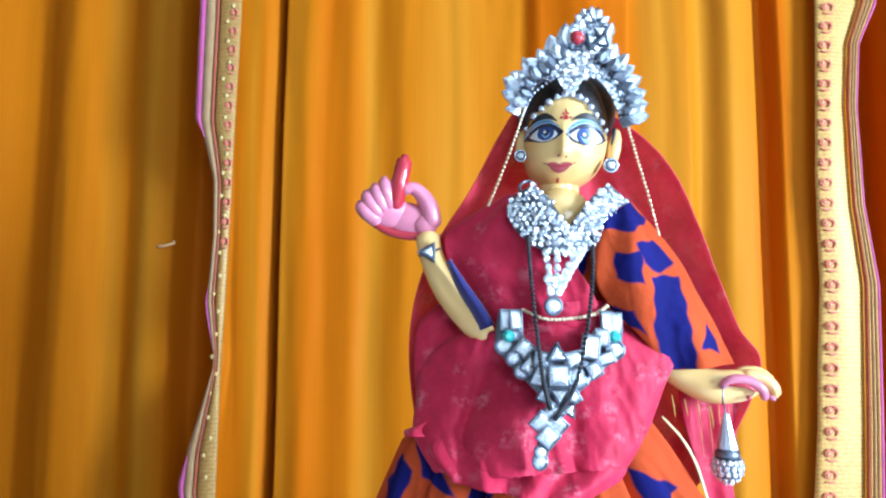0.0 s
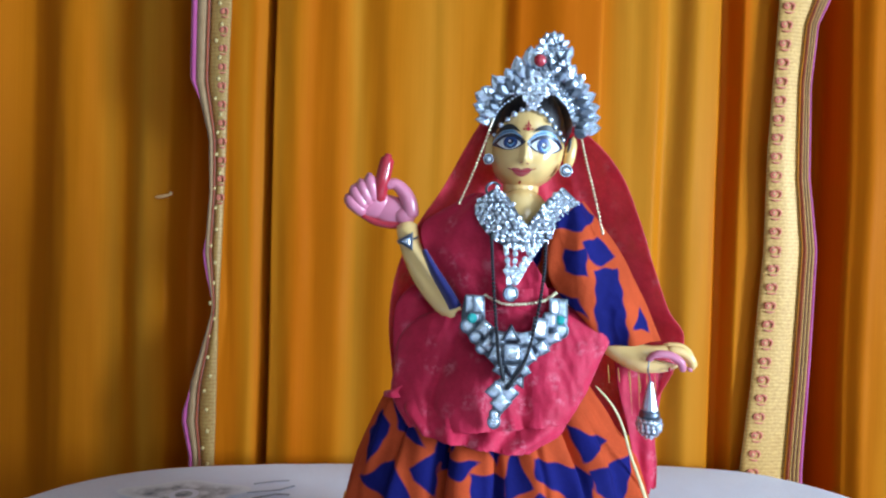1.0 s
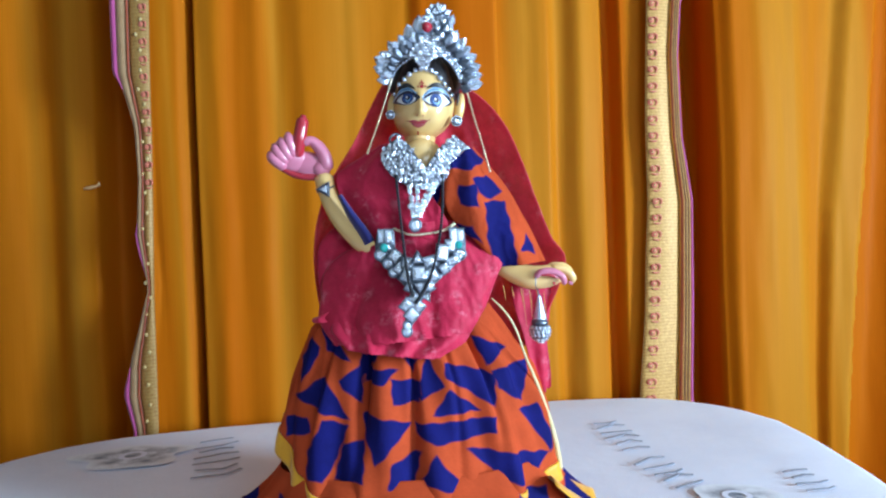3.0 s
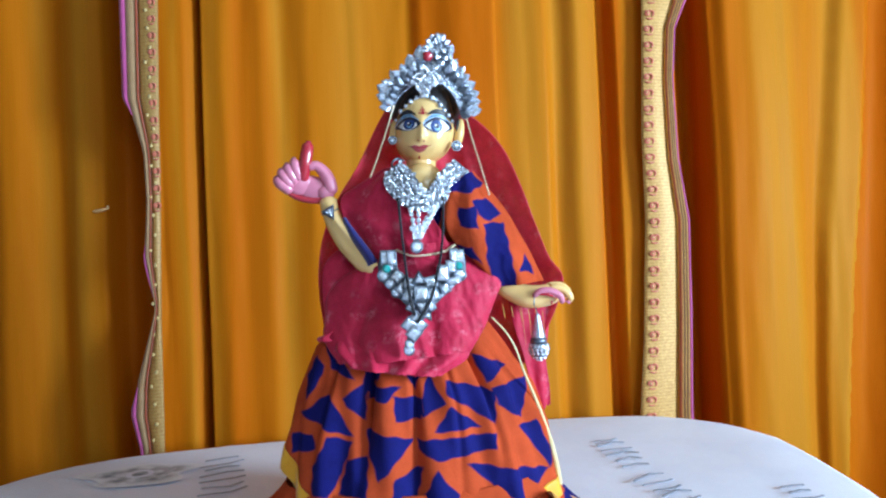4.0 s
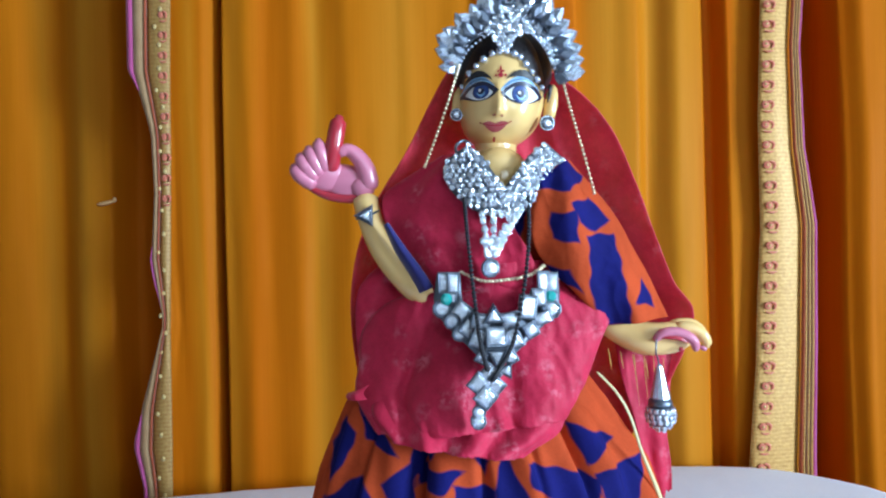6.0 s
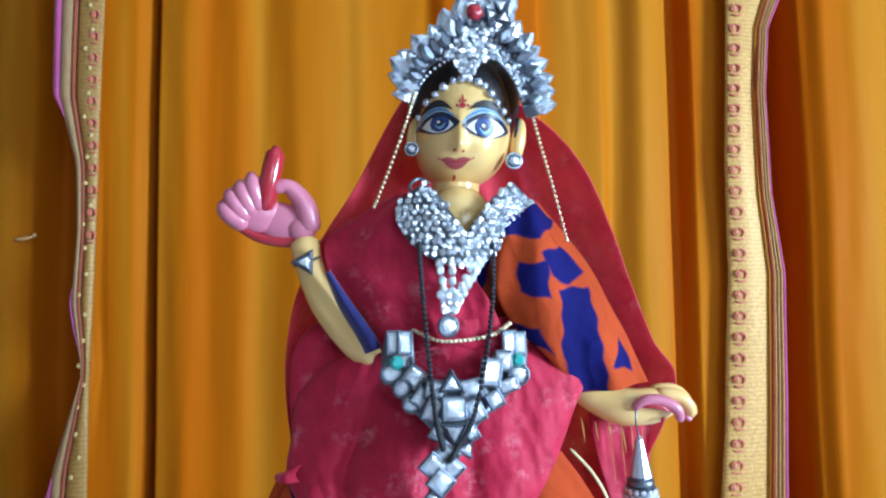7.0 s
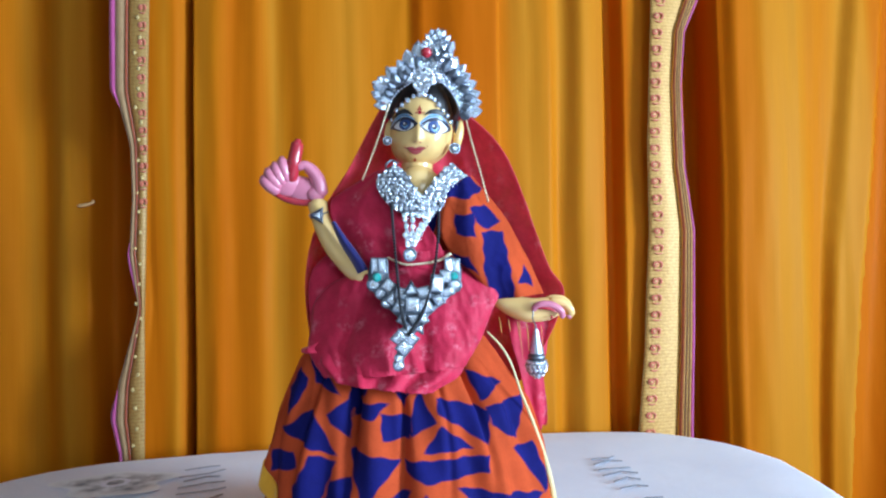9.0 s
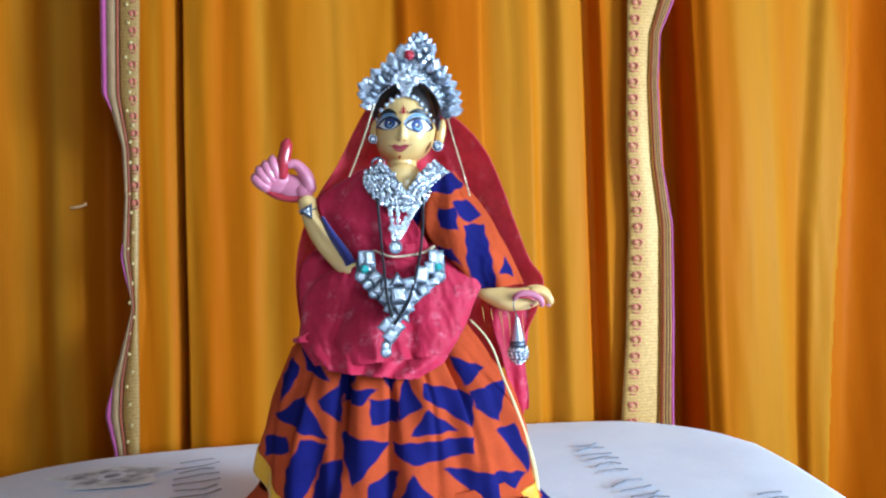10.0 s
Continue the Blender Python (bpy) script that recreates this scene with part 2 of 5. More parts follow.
def tube(bm, points, radii, segs=10, steps=16, mi=0, flat=1.0):
    """A tapering round bar along a smooth curve, with rounded ends. flat: its depth over its height."""
    rings = []
    for i in range(steps + 1):
        t = i / steps
        c = along(points, t)
        d = (along(points, min(t + 0.02, 1)) - along(points, max(t - 0.02, 0))).normalized()
        side = d.cross(Vector((0, 1, 0))).normalized()
        up = Vector((0, 1, 0)) - d * d.y
        up.normalize()
        r = float(np.interp(t, np.linspace(0, 1, len(radii)), radii))
        end = min(t, 1 - t) * steps
        r *= (0.55, 0.9, 1.0)[min(int(end), 2)]
        rings.append([bm.verts.new(c + (side * math.cos(a) + up * math.sin(a) * flat) * r) for a in np.linspace(0, math.tau, segs, endpoint=False)])
    for a, b in zip(rings, rings[1:]):
        for k in range(segs):
            bm.faces.new((a[k], a[(k + 1) % segs], b[(k + 1) % segs], b[k])).material_index = mi
    bm.faces.new(rings[0][::-1]).material_index = mi
    bm.faces.new(rings[-1]).material_index = mi
    return bm


def ball(bm, centre, radii, mi=0, turn=None, fine=2):
    made = bmesh.ops.create_icosphere(bm, subdivisions=fine, radius=1.0)["verts"]
    m = Matrix.Translation(centre) @ (turn or Matrix()) @ Matrix.Diagonal((*radii, 1))
    for v in made:
        v.co = m @ v.co
    for f in {f for v in made for f in v.link_faces}:
        f.material_index = mi
    return bm


def grid(nu, nv, at):
    """A sheet of nu x nv quads: at(u, v) gives a place."""
    bm = bmesh.new()
    rows = [[bm.verts.new(at(i / nu, j / nv)) for i in range(nu + 1)] for j in range(nv + 1)]
    for a, b in zip(rows, rows[1:]):
        for i in range(nu):
            bm.faces.new((a[i], b[i], b[i + 1], a[i + 1]))
    return bm


def lathe(profile, segs=16):
    """A turned solid from (radius, height) pairs."""
    bm = bmesh.new()
    rings = [[bm.verts.new((r * math.cos(a), r * math.sin(a), z)) for a in np.linspace(0, math.tau, segs, endpoint=False)] for r, z in profile]
    for a, b in zip(rings, rings[1:]):
        for k in range(segs):
            bm.faces.new((a[k], a[(k + 1) % segs], b[(k + 1) % segs], b[k]))
    bm.faces.new(rings[0][::-1])
    bm.faces.new(rings[-1])
    return bm


def shared(name, bm, material, smooth=False):
    mesh = bpy.data.meshes.new(name)
    for f in bm.faces:
        f.smooth = smooth
    bm.to_mesh(mesh)
    bm.free()
    mesh.materials.append(material)
    return mesh


def cut_stone(sides, table=0.55, rise=0.45, back=0.35):
    """A faceted stone that looks towards -y, one unit in radius."""
    bm = bmesh.new()
    start = math.pi / 2 if sides % 2 else math.pi / sides
    ring = lambda r, y: [bm.verts.new((r * math.cos(start + math.tau * k / sides), y, r * math.sin(start + math.tau * k / sides))) for k in range(sides)]
    a, b, c = ring(1.0, back), ring(1.0, 0.0), ring(table, -rise)
    for lower, upper in ((a, b), (b, c)):
        for k in range(sides):
            bm.faces.new((lower[k], lower[(k + 1) % sides], upper[(k + 1) % sides], upper[k]))
    bm.faces.new(c)
    bm.faces.new(a[::-1])
    bmesh.ops.recalc_face_normals(bm, faces=bm.faces[:])
    return bm


def bezel_stone(sides):
    """A foiled stone in a dark raised rim, looking towards -y, one unit in radius."""
    bm = bmesh.new()
    start = math.pi / 2 if sides % 2 else math.pi / sides
    ring = lambda r, y, k=0.0: [bm.verts.new((r * math.cos(start + math.tau * (i + k) / sides), y, r * math.sin(start + math.tau * (i + k) / sides))) for i in range(sides)]
    rings = [ring(1.0, 0.5), ring(1.0, -0.25), ring(0.88, -0.35), ring(0.84, -0.05), ring(0.55, -0.34)]
    for n, (lower, upper) in enumerate(zip(rings, rings[1:])):
        for k in range(sides):
            bm.faces.new((lower[k], lower[(k + 1) % sides], upper[(k + 1) % sides], upper[k])).material_index = 1 if n < 3 else 0
    mid = bm.verts.new((0, -0.40, 0))
    for k in range(sides):
        bm.faces.new((rings[-1][k], rings[-1][(k + 1) % sides], mid))
    bm.faces.new(rings[0][::-1]).material_index = 1
    bmesh.ops.recalc_face_normals(bm, faces=bm.faces[:])
    return bm


def leaf_stone():
    """A pointed, ridged petal along +z that looks towards -y, one unit long."""
    bm = bmesh.new()
    rim = [(0, 0), (0.22, 0.25), (0.28, 0.5), (0.16, 0.8), (0, 1), (-0.16, 0.8), (-0.28, 0.5), (-0.22, 0.25)]
    low = [bm.verts.new((x, 0.06, z)) for x, z in rim]
    mid = [bm.verts.new((x, -0.02, z)) for x, z in rim]
    top = [bm.verts.new((0.45 * x, -0.15, 0.1 + 0.75 * z)) for x, z in rim]
    for a, b in ((low, mid), (mid, top)):
        for k in range(8):
            bm.faces.new((a[k], a[(k + 1) % 8], b[(k + 1) % 8], b[k]))
    bm.faces.new(top)
    bm.faces.new(low[::-1])
    bmesh.ops.recalc_face_normals(bm, faces=bm.faces[:])
    return bm


def inside(p, poly):
    hit = False
    for (x0, z0), (x1, z1) in zip(poly, poly[1:] + poly[:1]):
        if (z0 > p[1]) != (z1 > p[1]) and p[0] < x0 + (p[1] - z0) / (z1 - z0) * (x1 - x0):
            hit = not hit
    return hit


def set_dye_or_light(ob, values):
    ob.data.attributes.new("dye_or_light", "FLOAT", "POINT").data.foreach_set("value", np.asarray(values, dtype=np.float32))


def dye_motifs(ob, motifs, front=True, wobble=0.0006):
    """Marks the print on a cloth: distance from each motif, an outline in x and z."""
    co = np.empty(len(ob.data.vertices) * 3)
    ob.data.vertices.foreach_get("co", co)
    co = co.reshape(-1, 3)
    x = co[:, 0] + wobble * np.sin(co[:, 2] * 410 + co[:, 0] * 150)
    z = co[:, 2] + wobble * np.sin(co[:, 0] * 370 + 1.0)
    far = np.full(len(co), 1.0)
    for poly in motifs:
        p = np.array(poly)
        area = np.sum(p[:, 0] * np.roll(p[:, 1], -1) - np.roll(p[:, 0], -1) * p[:, 1])
        if area < 0:
            p = p[::-1]
        d = np.full(len(co), -1.0)
        for a, b in zip(p, np.roll(p, -1, axis=0)):
            e = (b - a) / np.linalg.norm(b - a)
            d = np.maximum(d, (x - a[0]) * e[1] - (z - a[1]) * e[0])
        far = np.minimum(far, d)
    set_dye_or_light(ob, np.clip(0.5 + (far - 0.0012) * 20, 0, 1))


# ---- the room ----
X0, X1, Y0, Y1, Z0, Z1 = -1.6, 1.9, -2.4, 1.35, -0.62, 2.0
tagged(part("floor", boxed((X0 - 0.1, Y0 - 0.1, Z0 - 0.1), (X1 + 0.1, Y1 + 0.1, Z0)), M["floor"]), "grey cement floor of the room", "floor", kind="structure")
tagged(part("ceiling", boxed((X0 - 0.1, Y0 - 0.1, Z1), (X1 + 0.1, Y1 + 0.1, Z1 + 0.1)), M["ceiling"]), "white painted ceiling", "ceiling", kind="structure")
tagged(part("wall_north", boxed((X0 - 0.1, Y1, Z0), (X1 + 0.1, Y1 + 0.1, Z1)), M["wall"]), "plain painted wall behind the curtains", "wall", kind="structure")
tagged(part("wall_west", boxed((X0 - 0.1, Y0, Z0), (X0, Y1, Z1)), M["wall"]), "plain painted wall", "wall", kind="structure")


def holed_wall(name, axis, a0, a1, thick, hole):
    """A wall with one window opening: axis 'x' runs along x at y = thick[0]..thick[1], 'y' along y."""
    bm = bmesh.new()
    h0, h1, z0, z1 = hole
    for lo, hi, za, zb in ((a0, h0, Z0, Z1), (h1, a1, Z0, Z1), (h0, h1, Z0, z0), (h0, h1, z1, Z1)):
        if axis == "x":
            box(bm, (lo, thick[0], za), (hi, thick[1], zb))
        else:
            box(bm, (thick[0], lo, za), (thick[1], hi, zb))
    return tagged(part(name, bm, M["wall"], smooth=False), "plain painted wall with a window opening", "wall", kind="structure")


holed_wall("wall_east", "y", Y0, Y1, (X1, X1 + 0.1), (-0.96, -0.28, 0.06, 0.84))
holed_wall("wall_south", "x", X0, X1, (Y0 - 0.1, Y0), (0.53, 1.77, 0.1, 1.4))


def window(name, axis, at, hole):
    h0, h1, z0, z1 = hole
    ob = thing(name, (0, 0, 0), "grey painted window frame with clear panes", "window", kind="structure")
    bar = 0.04

    def put(nm, lo, hi, za, zb, d, mat):
        a, b = ((lo, at - d, za), (hi, at + d, zb)) if axis == "x" else ((at - d, lo, za), (at + d, hi, zb))
        return part(nm, boxed(a, b, 0.004 if mat == "frame" else 0), M[mat], ob, smooth=False)

    put("window_frame", h0, h0 + bar, z0, z1, 0.03, "frame")
    put("window_frame", h1 - bar, h1, z0, z1, 0.03, "frame")
    put("window_frame", h0 + bar, h1 - bar, z1 - bar, z1, 0.03, "frame")
    put("window_sill", h0 + bar, h1 - bar, z0, z0 + bar, 0.05, "frame")
    mid = (h0 + h1) / 2
    put("mullion", mid - 0.02, mid + 0.02, z0 + bar, z1 - bar, 0.025, "frame")
    for a, b in ((h0 + bar, mid - 0.02), (mid + 0.02, h1 - bar)):
        put("pane", a, b, z0 + bar, z1 - bar, 0.002, "glass").visible_shadow = False
    return ob


window("window_1", "y", X1 + 0.05, (-0.96, -0.28, 0.06, 0.84))
window("window_2", "x", Y0 - 0.05, (0.53, 1.77, 0.1, 1.4))

# ---- the low table and the cushion ----
CUSHION = (0.055, 0.42)


def cushion_rim(a, k=1.0):
    """The cushion's outline at an angle: a rounded oblong, broader at the back."""
    c, s = math.cos(a), math.sin(a)
    r = (abs(c) ** 4.6 + abs(s) ** 4.6) ** (-1 / 4.6)
    x, y = 0.535 * r * c, 0.475 * r * s
    y += 0.035 * x / 0.5 * max(s, 0)
    x *= 1 - 0.42 * max(0.0, 0.30 - y) ** 1.15
    return x * k, y * k


def cushion_mesh():
    bm = bmesh.new()
    n = 120
    profile = [(1.0, -0.055), (1.006, -0.04), (1.008, -0.028), (1.004, -0.014), (0.998, -0.005), (0.99, -0.0012), (0.975, 0.0), (0.85, 0.0), (0.6, 0.0), (0.3, 0.0)]
    rings = []
    for k, z in profile:
        ring = []
        for i in range(n):
            x, y = cushion_rim(math.tau * i / n, k)
            dz = 0.0016 * noise.noise(Vector((x * 9, y * 9, 0.0))) + (0.0012 * noise.noise(Vector((x * 30, y * 30, 3.0))) if k > 0.9 else 0)
            ring.append(bm.verts.new((x, y, z + dz - (0.0015 if k < 0.96 else 0))))
        rings.append(ring)
    for a, b in zip(rings, rings[1:]):
        for i in range(n):
            bm.faces.new((a[i], a[(i + 1) % n], b[(i + 1) % n], b[i]))
    bm.faces.new(rings[-1])
    bm.faces.new(rings[0][::-1])
    return bm


cushion = thing("cushion", (*CUSHION, 0), "white cotton cushion with grey printed lettering on a table", "cushion")
part("cover", cushion_mesh(), M["sheet"], cushion)


def seam():
    bm = bmesh.new()
    pts = [Vector((*cushion_rim(math.tau * i / 90, 1.007), -0.03)) for i in range(91)]
    rings = []
    for i, p in enumerate(pts[:-1]):
        out = Vector((p.x, p.y, 0)).normalized()
        rings.append([bm.verts.new(p + 0.0028 * (out * math.cos(a) + Vector((0, 0, 1)) * math.sin(a))) for a in np.linspace(0, math.tau, 6, endpoint=False)])
    for a, b in zip(rings, rings[1:] + rings[:1]):
        for k in range(6):
            bm.faces.new((a[k], a[(k + 1) % 6], b[(k + 1) % 6], b[k]))
    return bm


part("piping", seam(), M["sheet"], cushion)


def flat_bar(bm, a, b, w, z=0.0014):
    """A thin printed stroke on the cushion from a to b."""
    a, b = Vector((*a, z)), Vector((*b, z))
    d = (b - a).normalized()
    s = Vector((-d.y, d.x, 0)) * w / 2
    top = [bm.verts.new(p) for p in (a - s, a + s * 0.6, b + s, b - s * 0.6)]
    low = [bm.verts.new(v.co - Vector((0, 0, 0.0008))) for v in top]
    bm.faces.new(top[::-1])
    for k in range(4):
        bm.faces.new((low[k], low[(k + 1) % 4], top[(k + 1) % 4], top[k]))


def printed_word(start, end, height, strokes, seed):
    """A word nobody can read, as plain strokes from start to end."""
    rnd = random.Random(seed)
    a, b = Vector(start) - Vector(CUSHION), Vector(end) - Vector(CUSHION)
    run = b - a
    across = Vector((-run.y, run.x)).normalized()

    def stroke(p, q, w, z=0.0014):
        bm = bmesh.new()
        flat_bar(bm, p, q, w, z)
        part("printed_bar", bm, M["ink"], cushion, smooth=False)

    ahead = run.normalized()
    step = run.length / strokes
    for k in range(strokes):
        p = a + run * ((k + 0.5) / strokes)
        h = height * rnd.uniform(0.75, 1.1)
        lean = ahead * h * rnd.uniform(0.1, 0.3)
        top, foot = p + across * h * 0.5 - lean * 0.5, p - across * h * 0.5 + lean * 0.5
        bow = ahead * step * rnd.uniform(-0.5, 0.5)
        knots = [top, top + (foot - top) * 0.35 + bow, top + (foot - top) * 0.7 + bow * 0.4, foot]
        for c, d in zip(knots, knots[1:]):
            stroke(c, d, 0.0034 + 0.0012 * rnd.random())


def printed_blot(centre, rx, ry, seed, ring=0.0):
    """A pale grey printed medallion with an uneven rim, and a white ring in it."""
    rnd = random.Random(seed)
    c = Vector(centre) - Vector(CUSHION)
    bm = bmesh.new()
    n = 40
    waves = [(rnd.uniform(0.05, 0.14), j, rnd.uniform(0, 6)) for j in (2, 3, 5)]
    loops = []
    for f in (0.12, 0.35, 0.6, 0.8, 1.0):
        loop = []
        for k in range(n):
            a = math.tau * k / n
            r = f * (1 + sum(w * math.sin(j * a + g) for w, j, g in waves))
            loop.append(bm.verts.new((c.x + rx * r * math.cos(a), c.y + ry * r * math.sin(a), 0.0010)))
        loops.append(loop)
    bm.faces.new(loops[0])
    for p, q in zip(loops, loops[1:]):
        for k in range(n):
            bm.faces.new((p[k], q[k], q[(k + 1) % n], p[(k + 1) % n]))
    ob = part("printed_medallion", bm, M["pale_ink"], cushion, "pale grey printed medallion", smooth=False)
    set_dye_or_light(ob, np.repeat([1.0, 0.9, 0.6, 0.25, 0.0], n))
    if ring:
        bm = bmesh.new()
        loops = [[bm.verts.new((c.x + q * ring * math.cos(a), c.y + q * ring * math.sin(a), 0.0016)) for a in np.linspace(0, math.tau, 24, endpoint=False)] for q in (0.6, 1.0)]
        for k in range(24):
            bm.faces.new((loops[0][k], loops[1][k], loops[1][(k + 1) % 24], loops[0][(k + 1) % 24]))
        part("printed_ring", bm, M["sheet"], cushion, smooth=False)


printed_word((0.352, 0.765), (0.345, 0.620), 0.042, 6, 1)
printed_word((0.341, 0.596), (0.352, 0.500), 0.042, 5, 2)
printed_word((0.4758, 0.5304), (0.4663, 0.4622), 0.034, 4, 3)
printed_word((-0.1765, 0.8093), (-0.1435, 0.6457), 0.052, 7, 4)
printed_blot((-0.2672, 0.7514), 0.074, 0.044, 5, 0.017)
printed_blot((0.3791, 0.4695), 0.045, 0.03, 6, 0.014)

table = thing("low_table", (*CUSHION, Z0), "dark wooden low table under the cushion", "table")
bm = bmesh.new()
TOP = -0.055 - Z0
rings = [[bm.verts.new((*cushion_rim(math.tau * i / 60, k), z)) for i in range(60)] for k, z in ((0.96, TOP - 0.03), (0.97, TOP - 0.025), (0.97, TOP - 0.003), (0.96, TOP - 0.0005))]
for a, b in zip(rings, rings[1:]):
    for i in range(60):
        bm.faces.new((a[i], a[(i + 1) % 60], b[(i + 1) % 60], b[i]))
bm.faces.new(rings[0][::-1]), bm.faces.new(rings[-1])
part("tabletop", bm, M["wood"], table)
for x in (-0.36, 0.36):
    for y in (-0.3, 0.3):
        part("leg", boxed((x - 0.025, y - 0.025, 0), (x + 0.025, y + 0.025, TOP - 0.03), 0.004), M["wood"], table)

# ---- the curtains ----
LOW, HIGH = -0.60, 1.25


def fold_line(knots):
    """A cloth's run seen from above: depth at x, eased from knot to knot."""
    xs = np.array([k[0] for k in knots])
    ys = np.array([k[1] for k in knots])

    def at(x):
        k = int(np.clip(np.searchsorted(xs, x) - 1, 0, len(xs) - 2))
        f = min(max((x - xs[k]) / (xs[k + 1] - xs[k]), 0), 1)
        return float(ys[k] + (ys[k + 1] - ys[k]) * (f * f * (3 - 2 * f)))

    return at


def drape(name, knots, shades, parent, left, right, label="", columns=420, rows=46, sway=0.004, seed=0.0, lean=None):
    """A hanging cloth: fold_line in plan, edges left(z) and right(z), folds that drift on the way down; shades paints
    fold light and hue along x.
    """
    mean = sum(k[1] for k in knots) / len(knots)
    depth = fold_line([(x, mean + (y - mean) * 0.95) for x, y in knots])
    xa, xb = knots[0][0], knots[-1][0]

    def at(u, v):
        z = HIGH + (LOW - HIGH) * v
        s = xa + (xb - xa) * u
        x = s + (left(z) - xa) * max(0.0, 1 - u * 14) + (right(z) - xb) * max(0.0, 1 - (1 - u) * 12)
        q = s - (0.094 * (z - 0.33) * min(max((s - lean) / 0.06, 0.0), 1.0) if lean else 0.0)
        d = depth(q + sway * noise.noise(Vector((s * 4, z * 1.6, seed))))
        d += 0.03 + 0.006 * noise.noise(Vector((s * 9, z * 2.2, seed + 5))) + 0.0016 * noise.noise(Vector((s * 50, z * 7, seed)))
        return (x + 0.003 * noise.noise(Vector((s * 12, z * 3, seed + 9))), d, z)

    ob = part("cloth", grid(columns, rows, at), M["sari"], parent, label, thick=0.0008)
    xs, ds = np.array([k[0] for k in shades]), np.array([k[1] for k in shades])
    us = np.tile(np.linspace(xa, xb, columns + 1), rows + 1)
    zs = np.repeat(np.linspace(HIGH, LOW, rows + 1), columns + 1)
    set_dye_or_light(ob, np.clip(np.interp(us + 0.008 * np.sin(zs * 5 + us * 30), xs, ds), 0, 1))
    return depth


def knot_curve(*knots):
    zs, xs = np.array([k[1] for k in knots])[::-1], np.array([k[0] for k in knots])[::-1]
    return lambda z: float(np.interp(z, zs, xs))


middle = thing("sari_curtain", (0, 0, LOW), "marigold silk sari with gold brocade borders hung as a backdrop", "curtain", "hung saris")
middle.location = (0, 0, 0)
MIDDLE = [
    (-0.3393, 0.915), (-0.2820, 0.92), (-0.2472, 0.918), (-0.2300, 0.925), (-0.2225, 0.955), (-0.2147, 0.912), (-0.1819, 0.904), (-0.1530, 0.911), (-0.1205, 0.906),
    (-0.0929, 0.912), (-0.0469, 0.902), (0.0193, 0.909), (0.0730, 0.915), (0.1120, 0.914), (0.1420, 0.900), (0.2012, 0.882), (0.2517, 0.880), (0.2592, 0.912),
    (0.3000, 0.905), (0.3334, 0.90), (0.3546, 0.912), (0.3914, 0.892), (0.4246, 0.898), (0.4354, 0.918), (0.4433, 0.916), (0.4561, 0.885), (0.4899, 0.882), (0.5856, 0.885),
]
# painted fold light with the silk's own hue: 0 deep orange, 1 pale
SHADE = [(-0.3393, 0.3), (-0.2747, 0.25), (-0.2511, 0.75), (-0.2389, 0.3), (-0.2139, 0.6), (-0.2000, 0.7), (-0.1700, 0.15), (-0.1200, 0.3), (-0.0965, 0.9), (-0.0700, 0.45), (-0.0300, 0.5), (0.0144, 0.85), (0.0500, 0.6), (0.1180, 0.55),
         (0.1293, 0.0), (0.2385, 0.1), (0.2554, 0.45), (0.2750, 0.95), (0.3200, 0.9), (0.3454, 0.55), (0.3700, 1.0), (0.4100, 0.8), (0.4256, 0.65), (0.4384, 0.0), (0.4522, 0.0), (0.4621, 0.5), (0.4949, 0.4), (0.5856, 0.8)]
L_EDGE = knot_curve((-0.3382, 1.25), (-0.3265, 0.6692), (-0.3256, 0.5233), (-0.3027, 0.4446), (-0.2998, 0.3694), (-0.3060, 0.2844), (-0.2913, 0.2034), (-0.3259, 0.0910), (-0.3299, 0.0410), (-0.3188, -0.0099), (-0.3198, -0.6))
L_IN = knot_curve((-0.2787, 1.25), (-0.2729, 0.6705), (-0.2764, 0.4118), (-0.2834, 0.1904), (-0.2850, -0.0037), (-0.2836, -0.6))
R_EDGE = knot_curve((0.5660, 1.25), (0.5772, 0.6824), (0.5504, 0.6254), (0.5424, 0.5410), (0.5463, 0.4105), (0.5621, 0.3081), (0.5591, 0.1510), (0.5510, -0.0093), (0.5601, -0.6))
R_IN = knot_curve((0.4825, 1.25), (0.4958, 0.6804), (0.4845, 0.4479), (0.4863, 0.3096), (0.4759, 0.1269), (0.4617, -0.0040), (0.4633, -0.6))
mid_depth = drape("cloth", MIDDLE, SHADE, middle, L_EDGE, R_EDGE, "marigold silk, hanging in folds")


def strip(name, edge, inner, f0, f1, material, label, proud, parent, base, span=(LOW, HIGH)):
    """An upright band between the fractions f0 and f1 from the inner line to the edge."""
    def at(u, v):
        z = span[1] + (span[0] - span[1]) * v
        x = inner(z) + (edge(z) - inner(z)) * (f0 + ((f1(z) if callable(f1) else f1) - f0) * u)
        bow = 0.004 * math.sin(u * math.pi)
        return (x, base(z) - proud - bow + 0.002 * noise.noise(Vector((x * 20, z * 8, 2.0))), z)

    return part(name, grid(8, 130, at), material, parent, label, thick=0.0009)


r_base = lambda z: 0.900 + 0.003 * math.sin(z * 9)
l_base = lambda z: 0.925 + 0.004 * math.sin(z * 8 + 1)
r_band = strip("border", R_EDGE, R_IN, 0.0, 0.72, M["gold"], "gold brocade border", 0.004, middle, r_base)
strip("piping", R_EDGE, R_IN, 0.72, 0.755, M["rust"], "rust red woven line", 0.008, middle, r_base)
strip("piping", R_EDGE, R_IN, 0.76, 0.80, M["gold"], "gold woven line", 0.007, middle, r_base)
strip("piping", R_EDGE, R_IN, 0.80, 0.825, M["olive"], "olive woven line", 0.008, middle, r_base)
